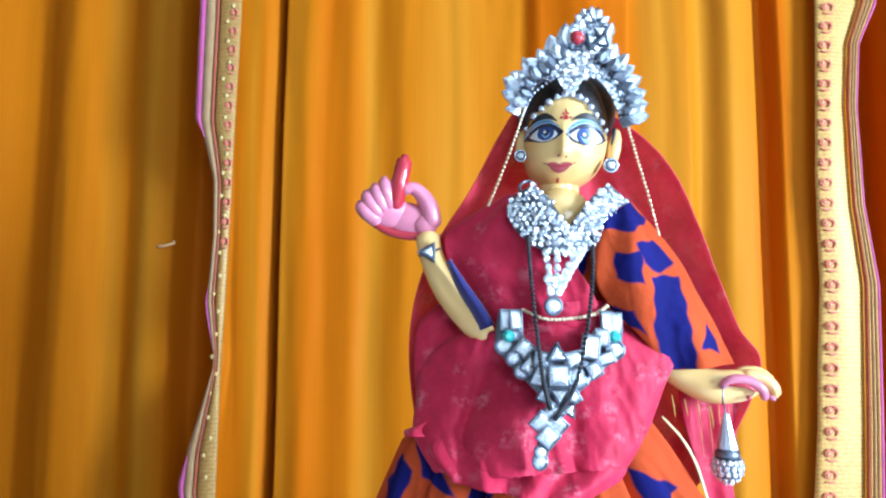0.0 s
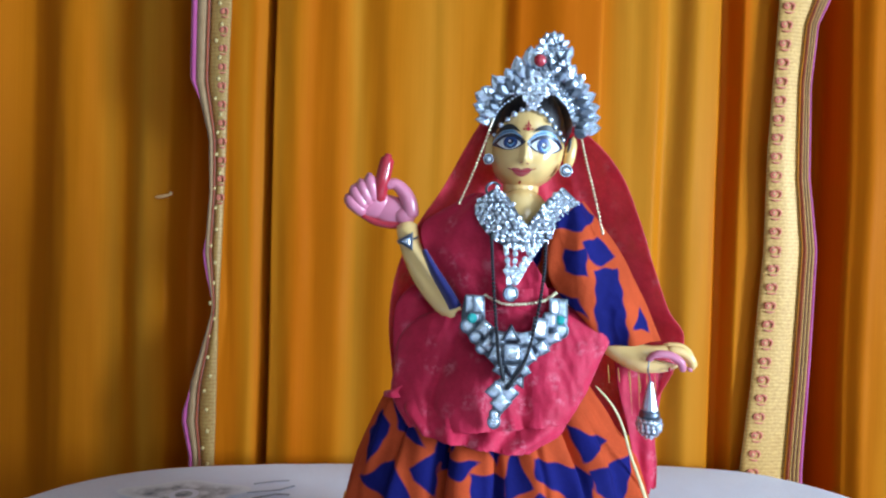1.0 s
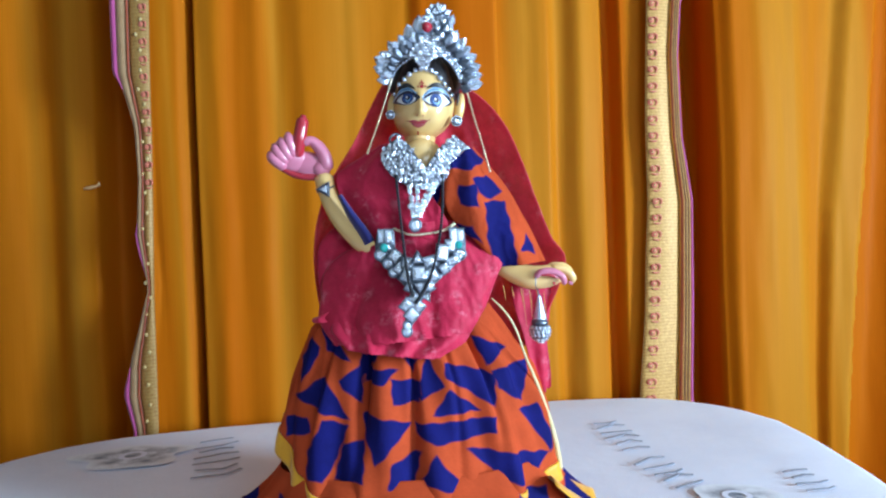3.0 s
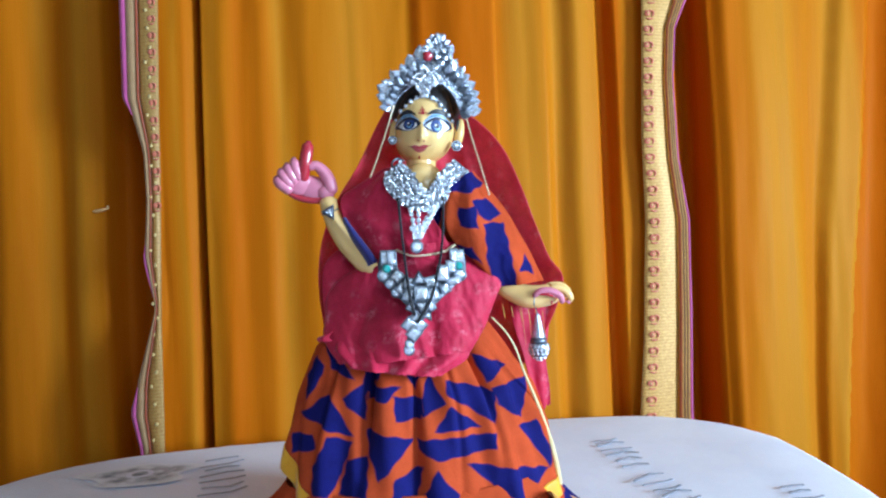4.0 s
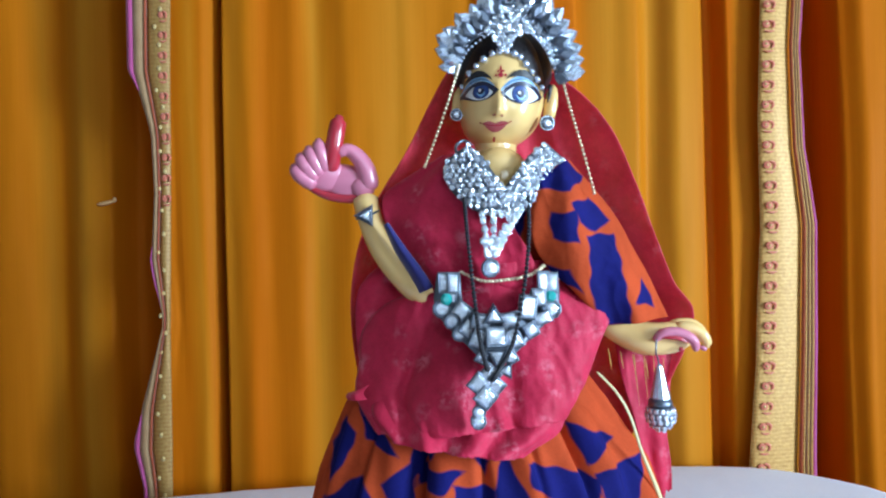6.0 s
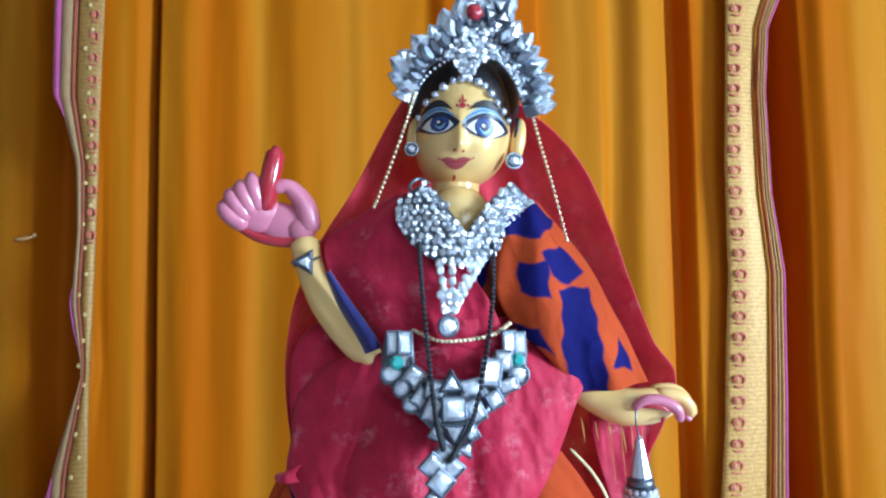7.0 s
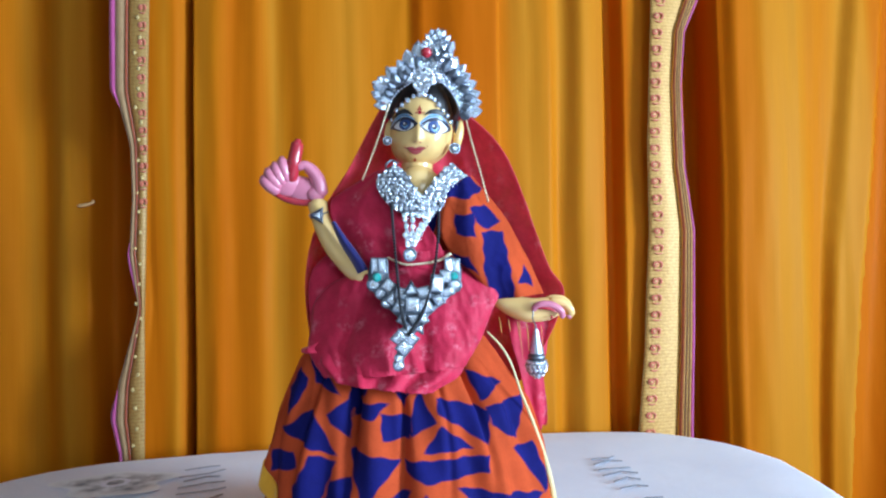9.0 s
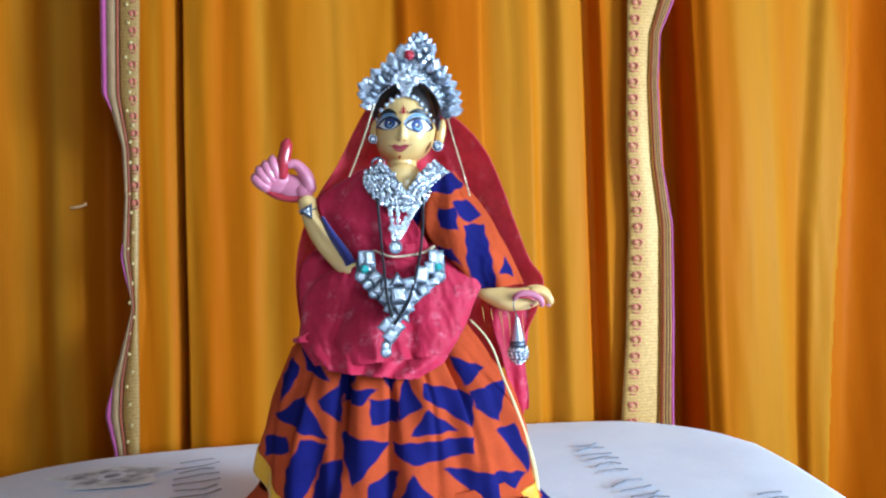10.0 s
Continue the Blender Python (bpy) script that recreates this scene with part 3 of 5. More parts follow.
strip("piping", R_EDGE, R_IN, 0.825, 0.86, M["gold"], "gold woven line", 0.007, middle, r_base)
strip("piping", R_EDGE, R_IN, 0.86, 0.88, M["olive"], "olive woven line", 0.008, middle, r_base)
strip("piping", R_EDGE, R_IN, 0.88, 0.925, M["gold"], "gold woven line", 0.007, middle, r_base)
strip("edging", R_EDGE, R_IN, 0.925, 1.0, M["pink"], "magenta edging", 0.005, middle, r_base)
# same brocade as the right border, every colour scaled to 0.68
l_band = strip("border", L_EDGE, L_IN, 0.0, 0.56, M["darkgold"], "gold brocade border in a darker tone", 0.004, middle, l_base)
strip("piping", L_EDGE, L_IN, 0.56, 0.60, M["rust"], "rust red woven line", 0.0065, middle, l_base)
strip("piping", L_EDGE, L_IN, 0.60, 0.90, M["tan"], "tan woven edge", 0.006, middle, l_base)
# the magenta lining shows only where the edge turns over
for low, high in ((-0.60, 0.085), (0.22, 0.30), (0.50, 1.25)):
    turn_over = lambda z, a=low, b=high: 0.90 + 0.16 * max(0.0, min(1.0, (z - a) / 0.03, (b - z) / 0.03))
    strip("edging", L_EDGE, L_IN, 0.88, turn_over, M["pink"], "magenta edging", 0.0045, middle, l_base, (low, high))


def paisley():
    """A small woven buta: a round bead with a curled tail and a foot."""
    bm = bmesh.new()
    ball(bm, (-0.004, 0, 0.002), (0.0052, 0.0016, 0.0052), 0, None, 2)
    tube(bm, [(-0.001, 0, 0.006), (0.005, 0, 0.005), (0.006, 0, 0.0), (0.003, 0, -0.003)], [0.0018, 0.0024, 0.0014], 6, 8)
    tube(bm, [(-0.007, 0, -0.006), (0.0, 0, -0.0075), (0.007, 0, -0.006)], [0.001, 0.0016, 0.001], 6, 6)
    return bm


buta = shared("woven_motif", paisley(), M["rose"], True)
eyelet = shared("woven_dot", ball(bmesh.new(), (0, 0, 0), (0.0018, 0.001, 0.0018), 0, None, 1), M["cream"], True)
for k in range(30):
    z = -0.06 + 0.0262 * k
    x = R_IN(z) + 0.2 * (R_EDGE(z) - R_IN(z))
    m = place("woven_motif", buta, r_band, Matrix.Translation((x, r_base(z) - 0.0085, z)))
    place("woven_dot", eyelet, r_band, Matrix.Translation((x - 0.004, r_base(z) - 0.0105, z + 0.002)))
    x = L_IN(z) + 0.16 * (L_EDGE(z) - L_IN(z))
    if z > 0.34:
        place("woven_motif", buta, l_band, Matrix.Translation((x, l_base(z) - 0.0085, z)) @ Matrix.Diagonal((0.7, 1, 0.9, 1)))
    place("woven_motif", shared("woven_dot", ball(bmesh.new(), (0, 0, 0), (0.0030, 0.0012, 0.0034), 0, None, 1), M["cream"], True) if k == 0 else bpy.data.meshes["woven_dot.001"], l_band, Matrix.Translation((x - 0.006 + 0.004 * math.sin(k * 2.3), l_base(z) - 0.009, z + 0.012 + 0.003 * math.sin(k * 1.7))))

side = thing("plain_curtain", (0, 0, 0), "plain marigold silk curtain hanging in deep folds", "curtain", "hung saris")
RIGHT = [(0.5400, 0.99), (0.5907, 0.975), (0.6132, 1.0), (0.6368, 1.05), (0.6523, 1.06), (0.6600, 0.955), (0.6850, 0.936), (0.7350, 0.930), (0.7880, 0.934), (0.8300, 0.947), (0.8430, 0.950),
         (0.8700, 0.930), (0.9150, 0.925), (0.9260, 0.99), (0.9853, 1.0), (1.0640, 0.94), (1.2023, 0.97), (1.3690, 0.95), (1.5544, 0.99)]
# lit folds and the shaded recess by the edge, painted as silk colour
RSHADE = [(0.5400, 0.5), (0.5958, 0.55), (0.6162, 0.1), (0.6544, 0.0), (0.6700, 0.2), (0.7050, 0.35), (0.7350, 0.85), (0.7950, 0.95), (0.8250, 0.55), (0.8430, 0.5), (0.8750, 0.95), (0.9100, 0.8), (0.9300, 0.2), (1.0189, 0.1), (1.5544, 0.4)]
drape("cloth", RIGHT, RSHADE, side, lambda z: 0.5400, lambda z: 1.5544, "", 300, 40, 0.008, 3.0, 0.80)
side = thing("plain_curtain", (0, 0, 0), "plain marigold silk curtain with fold light and shade painted in", "curtain", "hung saris")
LEFT = [(-0.9916, 1.0), (-0.8530, 1.04), (-0.7453, 0.99), (-0.6344, 1.03), (-0.5509, 0.99), (-0.4733, 1.01), (-0.4260, 0.985), (-0.3981, 0.99), (-0.3700, 1.03), (-0.3417, 1.05), (-0.3173, 1.07), (-0.2389, 1.04), (-0.1717, 1.05)]
# shade beside the bordered sari and lit folds, painted as silk colour
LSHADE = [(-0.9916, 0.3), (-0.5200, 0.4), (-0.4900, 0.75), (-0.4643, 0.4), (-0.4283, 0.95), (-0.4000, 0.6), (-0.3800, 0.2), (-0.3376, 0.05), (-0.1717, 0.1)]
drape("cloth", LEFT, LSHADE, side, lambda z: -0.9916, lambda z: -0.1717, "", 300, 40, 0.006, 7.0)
rod = thing("curtain_rod", (0, 0, 0), "thin steel rod that carries the curtains", "curtain rod")
bm = bmesh.new()
tube(bm, [(X0, 0.96, HIGH + 0.006), (0.2, 0.96, HIGH + 0.006), (X1, 0.96, HIGH + 0.006)], [0.009, 0.009], 10, 8)
part("bar", bm, M["dullsilver"], rod)
# added bar in place of a bright glint on the silk, its source unknown
pin = thing("curtain_glint", (-0.402, 1.018, 0.365), "small bright bar standing in for a glint on the curtain", "pin")
bm = bmesh.new()
tube(bm, [(-0.012, 0, -0.001), (0.0, -0.003, 0.0), (0.011, -0.002, 0.003)], [0.0024, 0.0030, 0.0020], 6, 8)
part("wire", bm, M["glint_colour"], pin)
bm = bmesh.new()
ball(bm, (0.012, -0.001, 0.005), (0.003, 0.002, 0.004), 0, None, 1)
part("glint_end", bm, M["glint_colour"], pin)


# ---- the doll: one mesh, cream enamel with painted features ----
AT = Vector((0.09, 0.50, 0.0))
HEAD_Y = 0.006
CHIN, EYES, TOP_Z = 0.3534, 0.3954, 0.4413
HEAD_X0, HEAD_X1 = -0.0012, 0.0038
NOSE = (-0.0035, 0.3753)


def head_ring(z):
    """Middle, half width and half depth of the head at a height: an oval with a narrow rounded chin."""
    if z < EYES:
        f = min(max((EYES - z) / (EYES - CHIN), 0.0), 0.9999)
        k = (1 - f ** 3.3) ** 0.58
        return HEAD_X1 + (HEAD_X0 - HEAD_X1) * f ** 1.4, 0.0297 * k, 0.031 * (1 - f ** 3.2) ** 0.55
    f = min((z - EYES) / (TOP_Z - EYES), 0.9999)
    k = (1 - f ** 2.6) ** 0.5
    return HEAD_X1 + 0.001 * f, 0.0297 * k, 0.031 * k


def face_y(x, z):
    """The front of the face at x and z, with the nose, cheeks and chin."""
    c, a, b = head_ring(z)
    f = min(abs(x - c) / a, 0.999)
    y = HEAD_Y - b * (1 - f ** 2.2) ** 0.5
    nx, nz = NOSE
    side = math.exp(-((x - nx - 0.05 * (z - nz)) / (0.0026 + 0.0007 * (z < nz + 0.004))) ** 2)
    up = max(0.0, 1 - (z - nz) / 0.024) if z > nz else max(0.0, 1 - ((nz - z) / 0.0032) ** 2)
    cheek = 0.0012 * math.exp(-((abs(x - nx) - 0.014) / 0.007) ** 2 - ((z - nz + 0.004) / 0.008) ** 2)
    return y - 0.0064 * side * up ** 1.2 - cheek


def lens(bm, p0, p1, up, down, off, mi, n=16, rows=4, peak=1.0):
    """A painted shape on the face between p0 and p1: it rises by up over the line and falls by down under it."""
    cols = []
    for i in range(n + 1):
        t = i / n
        s = math.sin(math.pi * t ** peak) ** 0.8
        x, z = p0[0] + (p1[0] - p0[0]) * t, p0[1] + (p1[1] - p0[1]) * t
        col = []
        for j in range(rows + 1):
            zz = z - down * s + (up + down) * s * j / rows
            col.append(bm.verts.new((x, face_y(x, zz) - off, zz)))
        cols.append(col)
    for a, b in zip(cols, cols[1:]):
        for j in range(rows):
            bm.faces.new((a[j], b[j], b[j + 1], a[j + 1])).material_index = mi


def dot(bm, p, r, off, mi, tall=1.0):
    mid = bm.verts.new((p[0], face_y(*p) - off, p[1]))
    rim = []
    for a in np.linspace(0, math.tau, 18, endpoint=False):
        x, z = p[0] + r * math.cos(a), p[1] + r * tall * math.sin(a)
        rim.append(bm.verts.new((x, face_y(x, z) - off, z)))
    for a, b in zip(rim, rim[1:] + rim[:1]):
        bm.faces.new((mid, a, b)).material_index = mi


DOLL_PAINT = ["skin", "hair", "palm", "redpaint", "lip", "white", "iris", "lid", "line"]
SKIN, HAIR, PALM, REDPAINT, LIP, WHITE, IRIS, LID, LINE = range(9)
HAIRLINE = [(-0.0279, 0.3902), (-0.0234, 0.4009), (-0.0180, 0.4062), (-0.0121, 0.4110), (-0.0051, 0.4148), (0.0008, 0.4154), (0.0072, 0.4138), (0.0124, 0.4111), (0.0171, 0.4053), (0.0223, 0.3994), (0.0275, 0.3940), (0.0312, 0.3886)]


def doll_mesh():
    bm = bmesh.new()
    rows, segs = 64, 96
    rings = []
    for j in range(rows + 1):
        z = CHIN + (TOP_Z - CHIN) * (0.5 - 0.5 * math.cos(math.pi * j / rows))
        c, a, b = head_ring(z)
        ring = []
        for k in range(segs):
            t = math.tau * k / segs
            x = c + a * math.cos(t)
            y = HEAD_Y + b * math.sin(t)
            if math.sin(t) < -0.05:
                y = face_y(x, z)
            ring.append(bm.verts.new((x, y, z)))
        rings.append(ring)
    hx, hz = [p[0] for p in HAIRLINE], [p[1] for p in HAIRLINE]
    for lower, upper in zip(rings, rings[1:]):
        for k in range(segs):
            f = bm.faces.new((lower[k], lower[(k + 1) % segs], upper[(k + 1) % segs], upper[k]))
            m = f.calc_center_median()
            f.material_index = HAIR if (m.z > float(np.interp(m.x, hx, hz)) and m.y < 0.016) or (m.y >= 0.012 and m.z > EYES - 0.02) else SKIN
    bm.faces.new(rings[0][::-1]), bm.faces.new(rings[-1])
    # neck, trunk and base
    tube(bm, [(-0.0014, 0.0060, 0.3676), (-0.0019, 0.0060, 0.3497), (-0.0029, 0.0020, 0.3243)], [0.0155, 0.0145, 0.0205], 24, 10)
    ball(bm, (-0.0022, -0.0070, 0.3326), (0.022, 0.0175, 0.022), SKIN, None, 3)
    tube(bm, [(-0.004, 0.006, 0.336), (-0.006, 0.006, 0.29), (-0.010, 0.006, 0.245), (-0.012, 0.006, 0.12), (-0.012, 0.0028, 0.003)], [0.030, 0.031, 0.024, 0.05, 0.07], 24, 20, SKIN, 0.6)
    ball(bm, (0.0052, 0.0105, 0.4130), (0.0360, 0.0290, 0.0340), HAIR, None, 3)
    # ears
    ball(bm, (-0.0269, 0.0060, 0.3877), (0.0052, 0.0028, 0.0125), SKIN, pose(0, 0, 0, 0, 8, 0))
    ball(bm, (0.0366, -0.0020, 0.3838), (0.0050, 0.0050, 0.0150), SKIN, pose(0, 0, 0, 0, 10, 0))
    # side lock by the ear
    tube(bm, [(0.0335, -0.0160, 0.3947), (0.0331, -0.0160, 0.3887), (0.0315, -0.0160, 0.3827)], [0.0016, 0.0012, 0.0006], 8, 8, HAIR)
    # left eye, right eye: lid colour, line, white, iris, pupil, glints
    for inner, outer, up, down, ball_at, r in (((-0.0052, 0.3881), (-0.0253, 0.3897), 0.0060, 0.0050, (-0.0142, 0.3897), 0.0052), ((-0.0005, 0.3870), (0.0268, 0.3860), 0.0070, 0.0058, (0.0118, 0.3865), 0.0061)):
        a, b = (inner, outer) if inner[0] < outer[0] else (outer, inner)
        # pale lid, dark crease, blue lid, thick lash line, white, iris with a pale ring, pupil, glint
        lens(bm, (a[0] - 0.0012, a[1] + 0.0018), (b[0] + 0.0006, b[1] + 0.0026), up + 0.0030, down - 0.0022, 0.0003, LID)
        lens(bm, (a[0] - 0.0006, a[1] + 0.0030), (b[0] + 0.0010, b[1] + 0.0036), up + 0.0002, -up + 0.0004, 0.0005, LINE)
        lens(bm, (a[0] - 0.0004, a[1] + 0.0016), (b[0] + 0.0012, b[1] + 0.0022), up, 0.0, 0.00055, WHITE)
        lens(bm, (a[0] - 0.0014, a[1]), (b[0] + 0.0022, b[1] + 0.0010), up + 0.0012, down + 0.0010, 0.0007, LINE)
        lens(bm, (a[0] + 0.0016, a[1] - 0.0003), (b[0] - 0.0014, b[1]), up - 0.0010, down - 0.0002, 0.0010, WHITE)
        at = (ball_at[0], ball_at[1])
        dot(bm, at, r * 1.00, 0.0012, LINE)
        dot(bm, at, r * 0.90, 0.0014, IRIS)
        lens(bm, (at[0] - r * 0.55, at[1] - r * 0.1), (at[0] + r * 0.55, at[1] - r * 0.1), 0.0, r * 0.6, 0.0015, LID, 10)
        dot(bm, at, r * 0.42, 0.0016, LINE)
        dot(bm, (at[0] - r * 0.15, at[1] + r * 0.12), r * 0.18, 0.0018, WHITE)
        lens(bm, (a[0] + 0.0010, a[1] + 0.0022), (b[0] - 0.0002, b[1] + 0.0028), up - 0.0022, -up + 0.0040, 0.0019, LINE)
    # brows, forehead mark, nose line, lips, chin mark
    lens(bm, (-0.0257, 0.3955), (-0.0066, 0.3961), 0.0082, -0.0036, 0.0011, HAIR)
    lens(bm, (0.0024, 0.3964), (0.0280, 0.3919), 0.0086, -0.0038, 0.0011, HAIR)
    dot(bm, (-0.0012, 0.3993), 0.0017, 0.0008, REDPAINT)
    lens(bm, (-0.0017, 0.4031), (-0.0003, 0.4031), 0.0030, 0.0026, 0.0006, REDPAINT, 4)
    for d in ((-0.0044, 0.3993), (0.0020, 0.3993), (-0.0028, 0.4020), (0.0004, 0.4020)):
        dot(bm, d, 0.0008, 0.0007, REDPAINT)
    dot(bm, (-0.0062, 0.3732), 0.0009, 0.0006, LIP, 0.6)
    dot(bm, (-0.0009, 0.3726), 0.0009, 0.0006, LIP, 0.6)
    lens(bm, (-0.0136, 0.3684), (-0.0046, 0.3676), 0.0016, 0.0014, 0.0007, LIP)
    lens(bm, (-0.0056, 0.3676), (0.0040, 0.3680), 0.0016, 0.0014, 0.0007, LIP)
    lens(bm, (-0.0118, 0.3672), (0.0022, 0.3670), 0.0004, 0.0042, 0.0008, LIP)
    lens(bm, (-0.0146, 0.3690), (0.0050, 0.3686), -0.0016, 0.0024, 0.0011, REDPAINT)
    lens(bm, (-0.0156, 0.3694), (-0.0136, 0.3686), 0.0004, 0.0004, 0.0011, REDPAINT, 6)
    lens(bm, (0.0040, 0.3684), (0.0060, 0.3692), 0.0004, 0.0004, 0.0011, REDPAINT, 6)
    dot(bm, (-0.0050, 0.3588), 0.0009, 0.0006, REDPAINT, 1.7)
    # raised arm with an open palm, one upright finger and a ring of thumb and finger
    tube(bm, [(-0.0437, 0.0000, 0.2489), (-0.0616, -0.0040, 0.2613), (-0.0794, 0.0020, 0.2824), (-0.0911, 0.0100, 0.3060), (-0.0957, 0.0140, 0.3274)], [0.0100, 0.0108, 0.0102, 0.0088, 0.0092], 16, 24)
    ball(bm, (-0.0971, 0.0130, 0.3306), (0.0098, 0.0075, 0.0085), PALM, None, 2)
    ball(bm, (-0.1079, 0.0140, 0.3347), (0.0205, 0.0062, 0.0122), PALM, pose(0, 0, 0, 0, 14, 0), 3)
    ball(bm, (-0.1262, 0.0120, 0.3432), (0.0185, 0.0062, 0.0140), PALM, pose(0, 0, 0, 0, 32, 0), 3)
    tube(bm, [(-0.0918, 0.0130, 0.3283), (-0.0935, 0.0110, 0.3414), (-0.0986, 0.0090, 0.3510), (-0.1058, 0.0070, 0.3563), (-0.1132, 0.0060, 0.3540)], [0.0076, 0.0070, 0.0058, 0.0046, 0.004], 12, 18, PALM)
    tube(bm, [(-0.1181, 0.0100, 0.3415), (-0.1158, 0.0060, 0.3562), (-0.1134, 0.0060, 0.3682), (-0.1112, 0.0080, 0.3800)], [0.0054, 0.0062, 0.0062, 0.0056], 14, 14, REDPAINT)
    for tip, knuckle, root in (((-0.1262, 0.0070, 0.3640), (-0.1248, 0.0050, 0.3545), (-0.1214, 0.0100, 0.3420)), ((-0.1332, 0.0070, 0.3590), (-0.1306, 0.0050, 0.3505), (-0.1252, 0.0100, 0.3390)), ((-0.1396, 0.0070, 0.3538), (-0.1360, 0.0055, 0.3460), (-0.1284, 0.0100, 0.3360)), ((-0.1440, 0.0080, 0.3466), (-0.1396, 0.0065, 0.3394), (-0.1296, 0.0110, 0.3322))):
        tube(bm, [root, knuckle, tip], [0.0058, 0.0054, 0.0044], 10, 10, PALM)
    tube(bm, [(-0.1397, 0.0120, 0.3354), (-0.1229, 0.0120, 0.3254), (-0.1059, 0.0120, 0.3224), (-0.0907, 0.0120, 0.3244)], [0.0022, 0.003, 0.0034, 0.003], 8, 14, REDPAINT)
    # lowered arm: a broad wrist, a bent palm and curled fingers
    tube(bm, [(0.0700, 0.0040, 0.2366), (0.0842, 0.0000, 0.2251), (0.0991, -0.0040, 0.2192), (0.1168, -0.0060, 0.2198), (0.1301, -0.0060, 0.2232)], [0.011, 0.0105, 0.0118, 0.0112, 0.0075], 18, 22, SKIN, 0.8)
    tube(bm, [(0.1182, -0.0080, 0.2265), (0.1307, -0.0100, 0.2256), (0.1382, -0.0110, 0.2193), (0.1400, -0.0100, 0.2125)], [0.0048, 0.0046, 0.0040, 0.0030], 12, 14)
    tube(bm, [(0.1164, -0.0040, 0.2275), (0.1302, -0.0040, 0.2282), (0.1382, -0.0040, 0.2234), (0.1405, -0.0030, 0.2160)], [0.0048, 0.0046, 0.0040, 0.0030], 12, 14)
    tube(bm, [(0.1011, -0.0145, 0.2190), (0.1075, -0.0165, 0.2244), (0.1184, -0.0175, 0.2241), (0.1271, -0.0180, 0.2189), (0.1294, -0.0170, 0.2116)], [0.0024, 0.0034, 0.0037, 0.0034, 0.0026], 12, 18, PALM)
    tube(bm, [(0.1043, -0.0175, 0.2213), (0.1150, -0.0195, 0.2210), (0.1234, -0.0190, 0.2174)], [0.0008, 0.0016, 0.0008], 8, 10, REDPAINT)
    dot_at = (0.1189, -0.0165, 0.2131)
    ball(bm, dot_at, (0.0018, 0.001, 0.0018), REDPAINT, None, 1)
    tube(bm, [(0.1348, -0.0105, 0.2138), (0.1390, -0.0115, 0.2110)], [0.0018, 0.0014], 8, 4, PALM)
    bmesh.ops.recalc_face_normals(bm, faces=bm.faces[:])
    return bm


doll = part("doll", doll_mesh(), [M[k] for k in DOLL_PAINT])
doll.location = AT
tagged(doll, "cream enamelled doll with painted blue eyes standing dressed on the cushion", "doll")

# ---- garments ----


def skirt_at(z):
    """Middle, half width and half depth of the skirt at a height."""
    zs = (0.0, 0.04, 0.094, 0.134, 0.18, 0.25)
    return [float(np.interp(z, zs, row)) for row in ((-0.016, -0.016, -0.0135, -0.0145, -0.02, -0.012), (0.142, 0.136, 0.1245, 0.113, 0.090, 0.030), (0.092, 0.084, 0.068, 0.054, 0.036, 0.018))]


def hem_height(t):
    """The hem dips in front and rises at one side (t is the angle; front is -90 degrees)."""
    x, y = math.cos(t), math.sin(t)
    return 0.022 - 0.006 * x + 0.056 * max(0.0, -x) ** 6 + 0.022 * max(0.0, x) ** 3 - 0.006 * max(0.0, -y)


def skirt_fold(t, z):
    deep = min(1.0, max(0.0, (0.25 - z) / 0.16))
    w = 0.0035 * math.sin(13 * t + 1.5 * math.sin(z * 22)) + 0.0025 * math.sin(23 * t + 3 + z * 30) + 0.003 * noise.noise(Vector((t * 4, z * 16, 4)))
    for at, width, depth in ((-2.02, 0.05, 0.024), (-1.62, 0.035, 0.016), (-0.98, 0.04, 0.018), (-2.45, 0.045, 0.013), (-1.3, 0.03, 0.011)):
        w -= depth * math.exp(-((t - at - 0.25 * (z - 0.15)) / width) ** 2) * min(1.0, max(0.15, (z - 0.05) / 0.12))
    return w * deep


def skirt_point(t, z, out=0.0):
    c, a, b = skirt_at(z)
    r = 1 + (skirt_fold(t, z) + out) / a
    return (c + a * r * math.cos(t), 0.004 + b * (1 + (skirt_fold(t, z) + out) / b) * math.sin(t), z)


def skirt_band(low, high, nu, nv, out=0.0):
    return grid(nu, nv, lambda u, v: skirt_point(-math.pi * 1.5 + math.tau * u, low(-math.pi * 1.5 + math.tau * u) * v + high(-math.pi * 1.5 + math.tau * u) * (1 - v), out))


